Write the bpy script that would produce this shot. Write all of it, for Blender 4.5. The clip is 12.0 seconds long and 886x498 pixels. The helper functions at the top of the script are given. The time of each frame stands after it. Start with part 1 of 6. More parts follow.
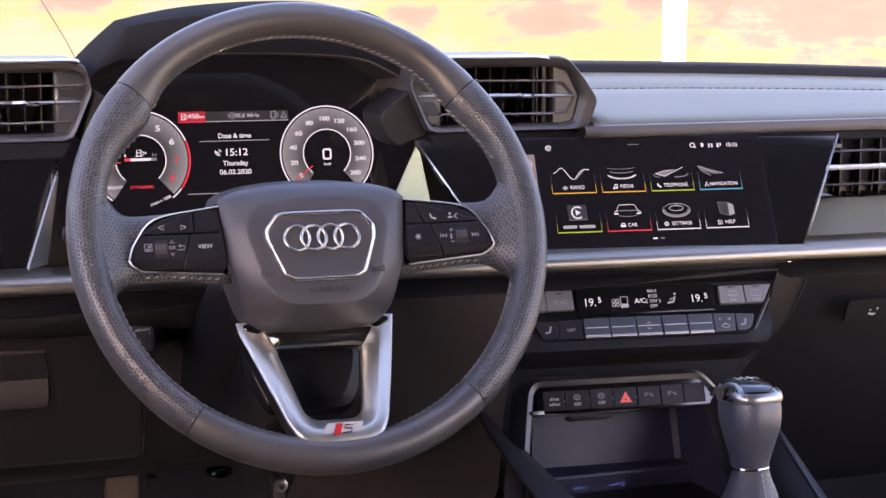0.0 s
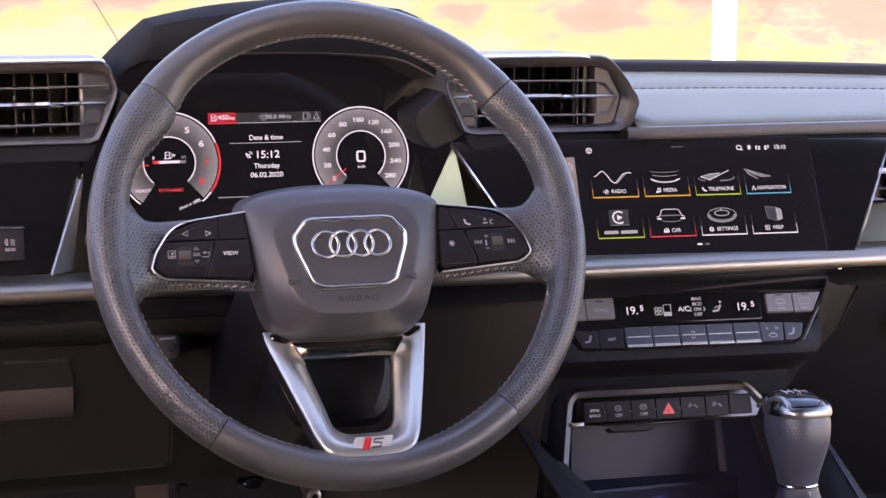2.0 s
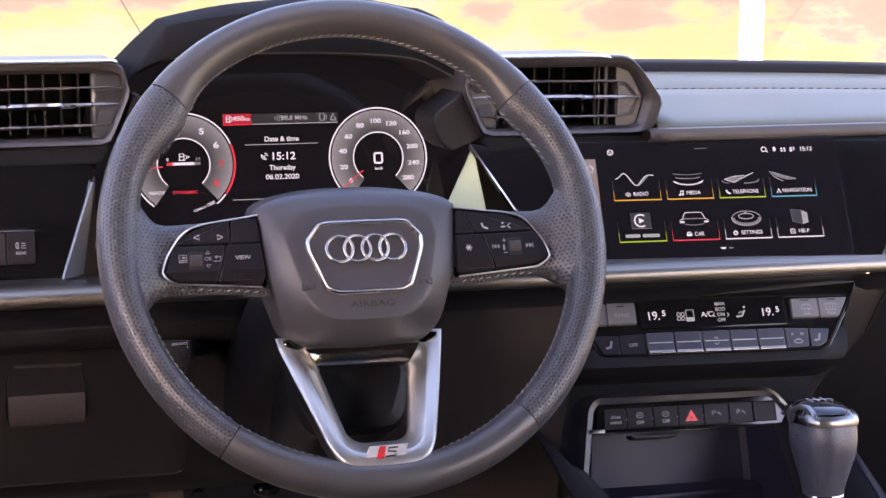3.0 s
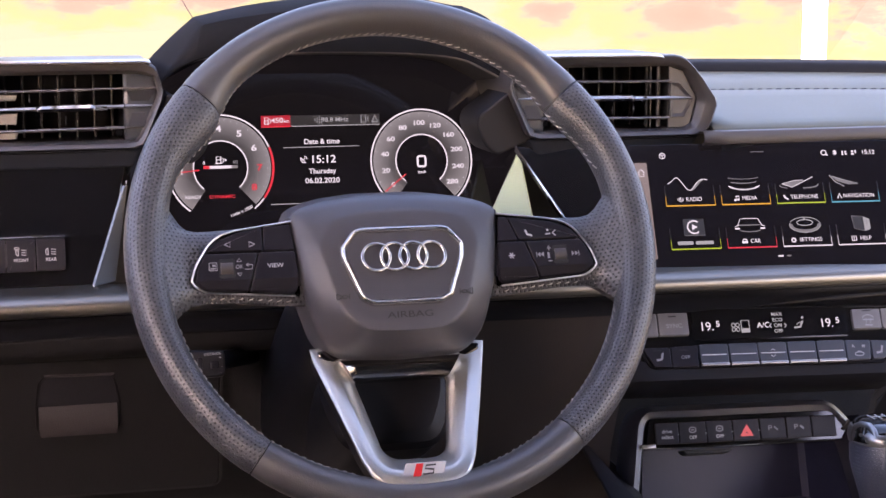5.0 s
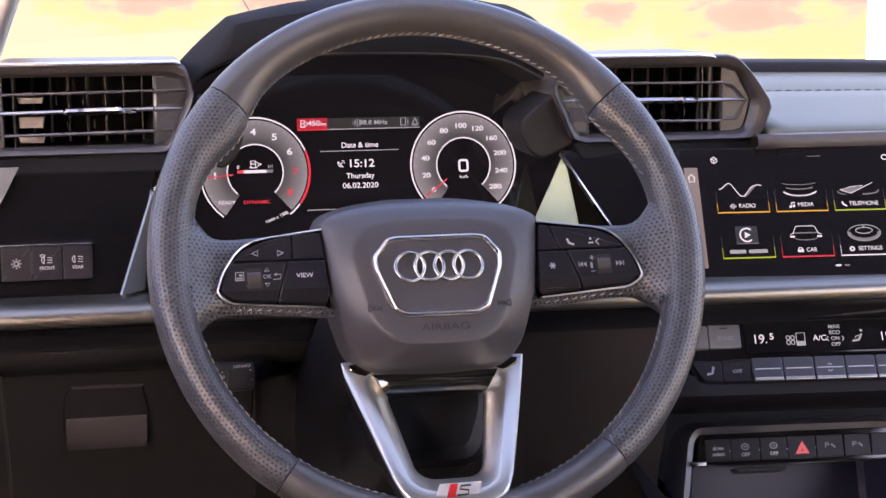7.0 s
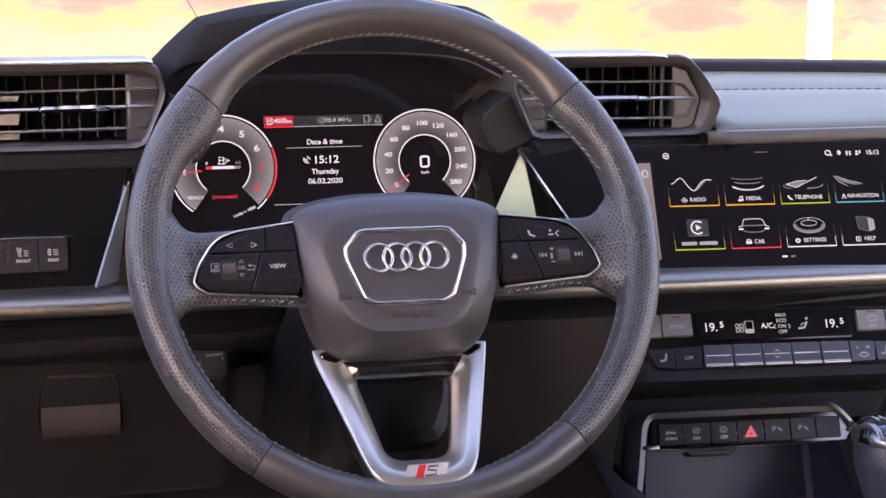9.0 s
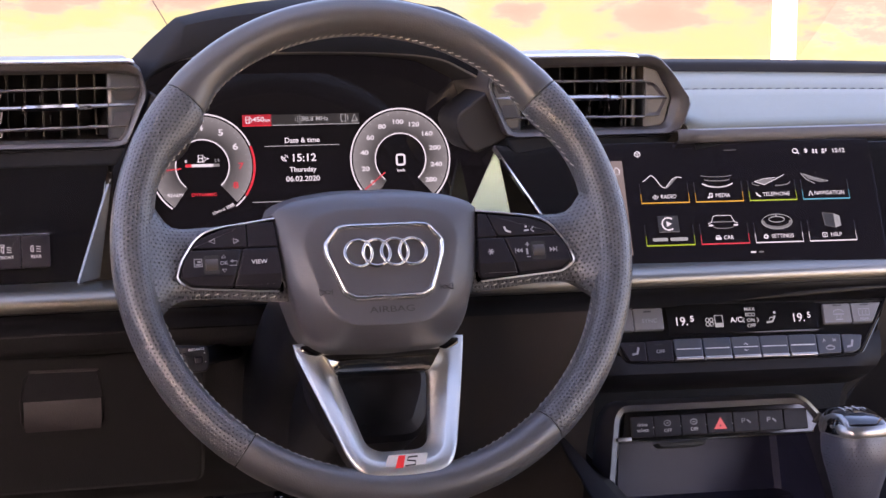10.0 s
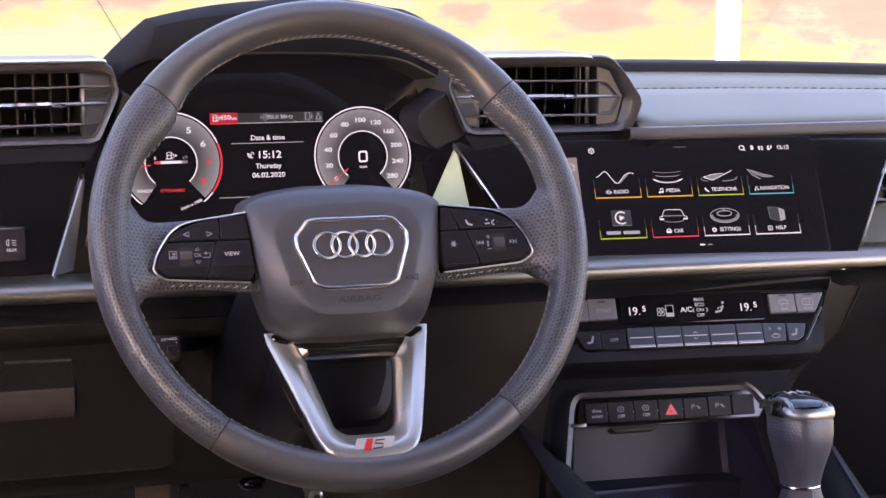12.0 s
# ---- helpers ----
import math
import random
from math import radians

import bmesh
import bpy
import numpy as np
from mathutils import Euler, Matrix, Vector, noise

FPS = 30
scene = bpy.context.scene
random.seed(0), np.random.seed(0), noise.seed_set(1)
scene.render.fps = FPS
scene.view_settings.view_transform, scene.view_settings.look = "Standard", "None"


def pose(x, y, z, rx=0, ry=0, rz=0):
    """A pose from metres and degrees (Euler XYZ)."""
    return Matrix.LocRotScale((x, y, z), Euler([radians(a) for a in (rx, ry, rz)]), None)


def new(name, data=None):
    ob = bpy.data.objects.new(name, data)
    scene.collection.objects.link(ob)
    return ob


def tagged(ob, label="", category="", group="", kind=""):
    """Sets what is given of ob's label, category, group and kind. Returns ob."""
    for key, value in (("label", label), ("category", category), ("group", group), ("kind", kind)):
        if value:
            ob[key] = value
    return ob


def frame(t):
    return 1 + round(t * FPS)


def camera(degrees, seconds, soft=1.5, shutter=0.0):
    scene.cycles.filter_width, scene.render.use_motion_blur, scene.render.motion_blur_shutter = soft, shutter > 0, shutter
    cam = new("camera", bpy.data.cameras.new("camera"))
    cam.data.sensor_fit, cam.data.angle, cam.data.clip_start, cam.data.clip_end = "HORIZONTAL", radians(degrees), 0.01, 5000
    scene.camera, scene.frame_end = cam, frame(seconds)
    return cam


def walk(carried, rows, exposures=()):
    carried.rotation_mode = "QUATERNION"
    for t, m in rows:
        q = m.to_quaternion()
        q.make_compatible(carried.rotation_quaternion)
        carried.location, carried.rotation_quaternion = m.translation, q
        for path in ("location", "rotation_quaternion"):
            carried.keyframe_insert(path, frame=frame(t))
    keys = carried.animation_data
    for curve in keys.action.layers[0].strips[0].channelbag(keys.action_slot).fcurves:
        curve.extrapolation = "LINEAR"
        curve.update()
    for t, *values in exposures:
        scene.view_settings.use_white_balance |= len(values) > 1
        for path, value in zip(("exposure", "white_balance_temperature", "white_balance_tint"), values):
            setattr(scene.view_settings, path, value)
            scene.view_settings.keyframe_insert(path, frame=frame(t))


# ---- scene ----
cam = camera(31.0, 12.0)
# seconds, eye x y z, yaw, pitch, roll
PATH = [
    (0.000, -0.2702, -1.1192, 0.8538, -18.000, -9.000, 0.000),
    (0.500, -0.2641, -1.1104, 0.8555, -17.556, -9.095, 0.008),
    (1.000, -0.2584, -1.1011, 0.8552, -17.104, -9.106, 0.062),
    (1.500, -0.2530, -1.0922, 0.8545, -16.665, -9.092, 0.101),
    (2.000, -0.2465, -1.0802, 0.8540, -16.238, -9.099, 0.123),
    (2.500, -0.2400, -1.0696, 0.8543, -15.786, -9.131, 0.166),
    (3.000, -0.2332, -1.0585, 0.8540, -15.293, -9.137, 0.187),
    (3.500, -0.2272, -1.0479, 0.8527, -14.791, -9.104, 0.243),
    (4.000, -0.2208, -1.0371, 0.8522, -14.255, -9.104, 0.284),
    (4.500, -0.2144, -1.0264, 0.8516, -13.699, -9.100, 0.325),
    (5.000, -0.2082, -1.0154, 0.8512, -13.119, -9.103, 0.356),
    (5.500, -0.2021, -1.0050, 0.8502, -12.557, -9.073, 0.401),
    (6.000, -0.1952, -0.9938, 0.8497, -12.002, -9.060, 0.460),
    (6.500, -0.1894, -0.9823, 0.8483, -11.525, -9.019, 0.509),
    (7.000, -0.1824, -0.9719, 0.8491, -10.922, -9.066, 0.543),
    (7.065, -0.1815, -0.9705, 0.8492, -10.862, -9.070, 0.548),
    (7.130, -0.1824, -0.9718, 0.8491, -10.933, -9.063, 0.544),
    (7.500, -0.1874, -0.9798, 0.8488, -11.330, -9.042, 0.515),
    (8.000, -0.1939, -0.9909, 0.8492, -11.866, -9.048, 0.472),
    (8.500, -0.2002, -1.0019, 0.8500, -12.420, -9.066, 0.426),
    (9.000, -0.2059, -1.0129, 0.8512, -12.936, -9.104, 0.393),
    (9.500, -0.2128, -1.0237, 0.8510, -13.553, -9.072, 0.353),
    (10.000, -0.2195, -1.0344, 0.8519, -14.164, -9.101, 0.294),
    (10.500, -0.2256, -1.0449, 0.8519, -14.675, -9.081, 0.251),
    (11.000, -0.2320, -1.0560, 0.8529, -15.182, -9.095, 0.217),
    (11.500, -0.2381, -1.0666, 0.8532, -15.639, -9.087, 0.190),
    (12.000, -0.2444, -1.0781, 0.8544, -16.104, -9.117, 0.132),
]
walk(cam, [(t, pose(x, y, z, 90 + pitch, roll, yaw)) for t, x, y, z, yaw, pitch, roll in PATH], exposures=[(0.0, 3.22, 6950, 37), (12.0, 3.22, 6950, 37)])

# ---- world, sun, exposure ----
SUN_EL, SUN_AZ = radians(26), radians(203)
world = bpy.data.worlds.new("sky")
scene.world = world
world.use_nodes = True
wn = world.node_tree.nodes
sky = wn.new("ShaderNodeTexSky")
sky.sky_type = "NISHITA"
sky.sun_disc = False
sky.sun_elevation, sky.sun_rotation = SUN_EL, SUN_AZ
sky.air_density, sky.dust_density = 1.0, 2.0
wn["Background"].inputs["Strength"].default_value = 0.15
world.node_tree.links.new(sky.outputs["Color"], wn["Background"].inputs["Color"])
sun = new("sun", bpy.data.lights.new("sun", "SUN"))
sun.data.energy, sun.data.angle, sun.data.color = 4.0, radians(3), (1.0, 0.92, 0.80)
sun.matrix_basis = Matrix.Rotation(-SUN_AZ, 4, "Z") @ Matrix.Rotation(SUN_EL - radians(90), 4, "X")
GLOW = 0.128  # how strongly displays and the far view shine beside the daylight

# ---- materials ----
def nodes_of(name):
    m = bpy.data.materials.new(name)
    m.use_nodes = True
    return m, m.node_tree.nodes, m.node_tree.links


def surface(name, colour, rough=0.5, metal=0.0, grain=0.0, grain_mm=1.0, vary=0.12, coat=0.0, patch_mm=40.0, spec=0.5, rough_vary=0.06):
    """A plain finish with grain relief and two scales of variation; sizes in millimetres."""
    m, n, l = nodes_of(name)
    b = n["Principled BSDF"]
    co = n.new("ShaderNodeTexCoord")
    big = n.new("ShaderNodeTexNoise")
    big.inputs["Scale"].default_value = 1000.0 / patch_mm
    big.inputs["Detail"].default_value = 3.0
    l.new(co.outputs["Object"], big.inputs["Vector"])
    fine = n.new("ShaderNodeTexNoise")
    fine.inputs["Scale"].default_value = 1000.0 / max(grain_mm, 0.05)
    l.new(co.outputs["Object"], fine.inputs["Vector"])
    mix = n.new("ShaderNodeMix")
    mix.data_type = "RGBA"
    lo = [c * (1 - vary) for c in colour]
    hi = [min(1.0, c * (1 + vary)) for c in colour]
    mix.inputs[6].default_value, mix.inputs[7].default_value = (*lo, 1), (*hi, 1)
    half = n.new("ShaderNodeMath")
    half.operation = "MULTIPLY_ADD"
    half.inputs[1].default_value, half.inputs[2].default_value = 0.5, 0.0
    add = n.new("ShaderNodeMath")
    add.operation = "MULTIPLY_ADD"
    add.inputs[1].default_value = 0.5
    l.new(fine.outputs["Fac"], half.inputs[0])
    l.new(big.outputs["Fac"], add.inputs[0])
    l.new(half.outputs[0], add.inputs[2])
    l.new(add.outputs[0], mix.inputs[0])
    l.new(mix.outputs[2], b.inputs["Base Color"])
    ro = n.new("ShaderNodeMapRange")
    ro.inputs["To Min"].default_value, ro.inputs["To Max"].default_value = max(0.0, rough - rough_vary), min(1.0, rough + rough_vary)
    l.new(big.outputs["Fac"], ro.inputs["Value"])
    l.new(ro.outputs["Result"], b.inputs["Roughness"])
    b.inputs["Metallic"].default_value = metal
    b.inputs["Coat Weight"].default_value = coat
    b.inputs["Coat Roughness"].default_value = 0.05
    b.inputs["Specular IOR Level"].default_value = spec
    if grain:
        bump = n.new("ShaderNodeBump")
        bump.inputs["Strength"].default_value = grain
        bump.inputs["Distance"].default_value = 0.0002
        vo = n.new("ShaderNodeTexVoronoi")
        vo.inputs["Scale"].default_value = 1000.0 / grain_mm
        l.new(co.outputs["Object"], vo.inputs["Vector"])
        l.new(vo.outputs["Distance"], bump.inputs["Height"])
        l.new(bump.outputs["Normal"], b.inputs["Normal"])
    return m


def perforated(name, colour, rough, pitch=3.4, hole=0.26, depth=0.0015):
    """Leather with staggered rows of small holes; the UV map is in millimetres."""
    m, n, l = nodes_of(name)
    b = n["Principled BSDF"]
    uv = n.new("ShaderNodeUVMap")
    uv.uv_map = "UVMap"

    def dots(shift):
        mp = n.new("ShaderNodeVectorMath")
        mp.operation = "MULTIPLY_ADD"
        mp.inputs[1].default_value = (1 / pitch, 1 / (pitch * 1.732), 1)
        mp.inputs[2].default_value = (shift, shift, 0)
        l.new(uv.outputs["UV"], mp.inputs[0])
        fr = n.new("ShaderNodeVectorMath")
        fr.operation = "FRACTION"
        l.new(mp.outputs[0], fr.inputs[0])
        sc = n.new("ShaderNodeVectorMath")
        sc.operation = "MULTIPLY_ADD"
        sc.inputs[1].default_value, sc.inputs[2].default_value = (1, 1.732, 0), (-0.5, -0.866, 0)
        l.new(fr.outputs[0], sc.inputs[0])
        ln = n.new("ShaderNodeVectorMath")
        ln.operation = "LENGTH"
        l.new(sc.outputs[0], ln.inputs[0])
        return ln.outputs["Value"]

    mn = n.new("ShaderNodeMath")
    mn.operation = "MINIMUM"
    l.new(dots(0.0), mn.inputs[0])
    l.new(dots(0.5), mn.inputs[1])
    st = n.new("ShaderNodeMapRange")
    st.interpolation_type = "SMOOTHSTEP"
    st.inputs["From Min"].default_value, st.inputs["From Max"].default_value = hole * 0.4, hole
    l.new(mn.outputs[0], st.inputs["Value"])
    co = n.new("ShaderNodeTexCoord")
    no = n.new("ShaderNodeTexNoise")
    no.inputs["Scale"].default_value = 45.0
    l.new(co.outputs["Object"], no.inputs["Vector"])
    tone = n.new("ShaderNodeMix")
    tone.data_type = "RGBA"
    tone.inputs[6].default_value = (*[c * 0.85 for c in colour], 1)
    tone.inputs[7].default_value = (*[c * 1.15 for c in colour], 1)
    l.new(no.outputs["Fac"], tone.inputs[0])
    mix = n.new("ShaderNodeMix")
    mix.data_type = "RGBA"
    mix.inputs[6].default_value = (0.008, 0.008, 0.009, 1)
    l.new(st.outputs["Result"], mix.inputs[0])
    l.new(tone.outputs[2], mix.inputs[7])
    l.new(mix.outputs[2], b.inputs["Base Color"])
    b.inputs["Roughness"].default_value = rough
    b.inputs["Specular IOR Level"].default_value = 0.65
    bump = n.new("ShaderNodeBump")
    bump.inputs["Strength"].default_value = 1.0
    bump.inputs["Distance"].default_value = depth
    l.new(st.outputs["Result"], bump.inputs["Height"])
    gr = n.new("ShaderNodeTexVoronoi")
    gr.inputs["Scale"].default_value = 1300.0
    l.new(co.outputs["Object"], gr.inputs["Vector"])
    b2 = n.new("ShaderNodeBump")
    b2.inputs["Strength"].default_value, b2.inputs["Distance"].default_value = 0.25, 0.0002
    l.new(gr.outputs["Distance"], b2.inputs["Height"])
    l.new(bump.outputs["Normal"], b2.inputs["Normal"])
    l.new(b2.outputs["Normal"], b.inputs["Normal"])
    return m


def brushed(name, colour, rough, streak=(4, 900, 900)):
    m, n, l = nodes_of(name)
    b = n["Principled BSDF"]
    co = n.new("ShaderNodeTexCoord")
    mp = n.new("ShaderNodeMapping")
    mp.inputs["Scale"].default_value = streak
    no = n.new("ShaderNodeTexNoise")
    no.inputs["Scale"].default_value = 1.0
    no.inputs["Detail"].default_value = 4.0
    l.new(co.outputs["Object"], mp.inputs["Vector"])
    l.new(mp.outputs["Vector"], no.inputs["Vector"])
    ro = n.new("ShaderNodeMapRange")
    ro.inputs["To Min"].default_value, ro.inputs["To Max"].default_value = rough - 0.025, rough + 0.025
    l.new(no.outputs["Fac"], ro.inputs["Value"])
    l.new(ro.outputs["Result"], b.inputs["Roughness"])
    mix = n.new("ShaderNodeMix")
    mix.data_type = "RGBA"
    mix.inputs[6].default_value, mix.inputs[7].default_value = (*[c * 0.95 for c in colour], 1), (*colour, 1)
    l.new(no.outputs["Fac"], mix.inputs[0])
    l.new(mix.outputs[2], b.inputs["Base Color"])
    b.inputs["Metallic"].default_value = 1.0
    return m


def lit(name, colour, strength=1.0):
    """A glowing mark on a display."""
    m, n, l = nodes_of(name)
    b = n["Principled BSDF"]
    b.inputs["Base Color"].default_value = (0.01, 0.01, 0.01, 1)
    b.inputs["Roughness"].default_value = 0.3
    b.inputs["Emission Color"].default_value = (*colour, 1)
    b.inputs["Emission Strength"].default_value = strength * GLOW
    return m


LEATHER = surface("smooth_leather", (0.056, 0.0545, 0.057), 0.35, spec=0.68, grain=0.35, grain_mm=0.9)
PERF = perforated("perforated_leather", (0.068, 0.067, 0.072), 0.38, pitch=3.0, hole=0.29, depth=0.0011)
KNOB_LEATHER = perforated("knob_leather", (0.060, 0.062, 0.080), 0.36, pitch=3.0, hole=0.17, depth=0.0008)
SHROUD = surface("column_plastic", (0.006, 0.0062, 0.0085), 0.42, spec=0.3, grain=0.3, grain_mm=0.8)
FRAME_SATIN = surface("niche_frame", (0.030, 0.031, 0.040), 0.3, grain=0.15, grain_mm=0.6)
STAKE_PAINT = surface("stake_paint", (0.022, 0.012, 0.011), 0.9)
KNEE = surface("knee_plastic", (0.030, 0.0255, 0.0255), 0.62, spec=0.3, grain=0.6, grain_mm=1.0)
ROD = surface("rod_grey", (0.065, 0.068, 0.075), 0.3, metal=0.5, vary=0.5, patch_mm=9)
TAB_GREY = surface("tab_grey", (0.215, 0.198, 0.19), 0.45)
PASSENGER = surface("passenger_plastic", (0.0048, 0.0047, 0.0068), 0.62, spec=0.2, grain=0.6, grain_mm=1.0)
BRACKET = surface("bracket_brown", (0.085, 0.06, 0.045), 0.6)
ROLLER = surface("roller_grey", (0.048, 0.041, 0.038), 0.4)
BOOT_LEATHER = surface("boot_leather", (0.045, 0.045, 0.058), 0.5, grain=0.4, grain_mm=1.0)
PAD_VINYL = surface("airbag_vinyl", (0.054, 0.052, 0.058), 0.42, grain=0.3, grain_mm=0.8, patch_mm=60)
SOFT = surface("soft_dash", (0.092, 0.092, 0.063), 0.55, grain=0.45, grain_mm=1.2, patch_mm=120)
LIP = surface("lip_vinyl", (0.052, 0.046, 0.044), 0.5, grain=0.4, grain_mm=1.0)
HOOD_SKIN = surface("hood_skin", (0.007, 0.008, 0.011), 0.85, spec=0.2, grain=0.4, grain_mm=1.0)
CHEEK = surface("cheek_plastic", (0.0085, 0.0075, 0.0085), 0.6, spec=0.3, grain=0.3, grain_mm=0.8)
COWL = surface("cowl_plastic", (0.015, 0.015, 0.018), 0.7, grain=0.3, grain_mm=0.8)
PLASTIC = surface("dark_plastic", (0.0115, 0.0108, 0.013), 0.58, spec=0.28, grain=0.5, grain_mm=1.1)
PANEL_PLASTIC = surface("panel_plastic", (0.0090, 0.0084, 0.0090), 0.66, spec=0.25, grain=0.6, grain_mm=1.0)
VENT_PLASTIC = surface("vent_plastic", (0.042, 0.039, 0.040), 0.34, grain=0.2, grain_mm=0.8)
RING_METAL = surface("ring_metal", (0.56, 0.54, 0.52), 0.24, metal=0.9, vary=0.03)
DARK_SATIN = surface("dark_satin", (0.30, 0.30, 0.30), 0.3, metal=0.9, vary=0.04)
SPOKE_SILVER = surface("spoke_silver", (0.56, 0.545, 0.50), 0.35, metal=0.9, vary=0.04, rough_vary=0.05)
EMBLEM = surface("emblem_silver", (0.72, 0.70, 0.68), 0.28, metal=0.6, vary=0.03)
SLAT = surface("slat_plastic", (0.13, 0.12, 0.12), 0.26, metal=0.3)
VENT_DARK = surface("vent_dark", (0.007, 0.007, 0.008), 0.28, spec=0.3)
BUTTON = surface("button_plastic", (0.0145, 0.0135, 0.0170), 0.34, spec=0.16, grain=0.15, grain_mm=0.5)
BUTTON_GREY = surface("grey_button", (0.125, 0.118, 0.117), 0.45, grain=0.15, grain_mm=0.5)
BUTTON_BLUE = surface("slate_button", (0.036, 0.041, 0.052), 0.35, grain=0.15, grain_mm=0.5)
GLOSS = surface("piano_black", (0.006, 0.006, 0.007), 0.06, vary=0.3, coat=0.4, rough_vary=0.02)
GLASS_BLACK = surface("display_glass", (0.004, 0.004, 0.006), 0.05, vary=0.3, rough_vary=0.02)
# the faint backlight that a dark display lets through
GLASS_BLACK.node_tree.nodes["Principled BSDF"].inputs["Emission Color"].default_value = (0.42, 0.38, 0.42, 1)
GLASS_BLACK.node_tree.nodes["Principled BSDF"].inputs["Emission Strength"].default_value = 0.012 * GLOW
ALU = brushed("brushed_aluminium", (0.235, 0.222, 0.195), 0.37)
SATIN = surface("satin_silver", (0.66, 0.64, 0.63), 0.31, metal=0.92, vary=0.04, rough_vary=0.05)
CHROME = surface("chrome", (0.78, 0.77, 0.76), 0.12, metal=1.0, vary=0.03, rough_vary=0.04)
BRIDGE = surface("smoked_chrome", (0.30, 0.29, 0.28), 0.16, metal=1.0, vary=0.06, rough_vary=0.03)
# base colour holds the pale green reflection of the outdoors
PALE_REFLECTION = surface("pale_reflection", (0.52, 0.64, 0.46), 0.45, metal=0.6, vary=0.04)
WALL_SATIN = surface("wall_satin", (0.16, 0.18, 0.195), 0.4, metal=0.4, vary=0.05)
DARK_WALL = surface("polished_wall", (0.11, 0.115, 0.122), 0.22, metal=0.5, vary=0.05)
NICHE = surface("niche_lining", (0.021, 0.022, 0.046), 0.42, spec=0.35, grain=0.2, grain_mm=0.8)
VENT_FACE = surface("vent_end_face", (0.040, 0.044, 0.052), 0.3, metal=0.2, grain=0.15, grain_mm=0.8)
VENT_BACK = surface("vent_back", (0.008, 0.0075, 0.0095), 0.3, spec=0.4)
DARK_CHROME = surface("dark_chrome", (0.62, 0.63, 0.58), 0.10, metal=1.0, vary=0.04, rough_vary=0.03)
THREAD = surface("thread", (0.34, 0.32, 0.30), 0.8, grain_mm=0.2)
THREAD_GREY = surface("grey_thread", (0.055, 0.055, 0.058), 0.8, grain_mm=0.2)
RUBBER = surface("rubber", (0.015, 0.015, 0.015), 0.8)
DEBOSS = surface("debossed_vinyl", (0.020, 0.019, 0.020), 0.7)
PRINT = surface("white_print", (0.50, 0.50, 0.50), 0.6)
PRINT_GREY = surface("grey_print", (0.26, 0.26, 0.27), 0.6)
CARPET = surface("carpet", (0.012, 0.011, 0.011), 0.95, grain=0.9, grain_mm=2.5)
HEADLINER = surface("headliner", (0.011, 0.011, 0.012), 0.9, grain=0.4, grain_mm=1.5)
TRIM_PAINT = surface("pillar_trim", (0.38, 0.37, 0.35), 0.8, grain=0.3, grain_mm=1.2)
RED_PAINT = surface("red_enamel", (0.50, 0.02, 0.02), 0.35)
WHITE_ENAMEL = surface("silver_enamel", (0.40, 0.40, 0.40), 0.35)

L_WHITE = lit("glow_white", (0.93, 0.95, 1.0), 0.74)
L_DIM = lit("glow_dim", (0.58, 0.63, 0.64), 0.52)
L_FAINT = lit("glow_faint", (0.40, 0.41, 0.43), 0.05)
L_RED = lit("glow_red", (0.85, 0.04, 0.06), 0.8)
L_DEEP_RED = lit("glow_deep_red", (0.55, 0.02, 0.04), 0.7)
L_AMBER = lit("glow_amber", (0.90, 0.47, 0.02), 0.75)
L_LIME = lit("glow_lime", (0.48, 0.68, 0.02), 0.7)
L_CYAN = lit("glow_cyan", (0.08, 0.52, 0.68), 0.7)
L_BLUE = lit("glow_blue", (0.10, 0.14, 0.55), 0.5)
L_GREY = lit("glow_grey", (0.45, 0.46, 0.46), 0.35)
L_TAN = lit("glow_tan", (0.36, 0.30, 0.26), 0.55)
L_HAZARD = lit("glow_hazard", (0.80, 0.10, 0.09), 0.7)


def dial_face():
    m, n, l = nodes_of("dial_face")
    b = n["Principled BSDF"]
    b.inputs["Base Color"].default_value = (0.01, 0.01, 0.01, 1)
    b.inputs["Roughness"].default_value = 0.3
    co = n.new("ShaderNodeTexCoord")
    ln = n.new("ShaderNodeVectorMath")
    ln.operation = "LENGTH"
    l.new(co.outputs["Object"], ln.inputs[0])
    ra = n.new("ShaderNodeMapRange")
    ra.inputs["From Min"].default_value, ra.inputs["From Max"].default_value = 0.021, 0.040
    ra.inputs["To Min"].default_value, ra.inputs["To Max"].default_value = 0.0, 0.20 * GLOW
    l.new(ln.outputs["Value"], ra.inputs["Value"])
    no = n.new("ShaderNodeTexNoise")
    no.inputs["Scale"].default_value = 30.0
    l.new(co.outputs["Object"], no.inputs["Vector"])
    mu = n.new("ShaderNodeMath")
    mu.operation = "MULTIPLY_ADD"
    mu.inputs[1].default_value = 0.07 * GLOW
    l.new(no.outputs["Fac"], mu.inputs[0])
    l.new(ra.outputs["Result"], mu.inputs[2])
    b.inputs["Emission Color"].default_value = (0.88, 0.89, 0.90, 1)
    l.new(mu.outputs[0], b.inputs["Emission Strength"])
    return m


DIAL_FACE = dial_face()


def glass_pane():
    m, n, l = nodes_of("clear_glass")
    n.remove(n["Principled BSDF"])
    tr = n.new("ShaderNodeBsdfTransparent")
    tr.inputs["Color"].default_value = (0.93, 0.96, 0.94, 1)
    gl = n.new("ShaderNodeBsdfGlossy")
    gl.inputs["Roughness"].default_value = 0.02
    mx = n.new("ShaderNodeMixShader")
    mx.inputs[0].default_value = 0.05
    l.new(tr.outputs[0], mx.inputs[1])
    l.new(gl.outputs[0], mx.inputs[2])
    l.new(mx.outputs[0], n["Material Output"].inputs["Surface"])
    return m


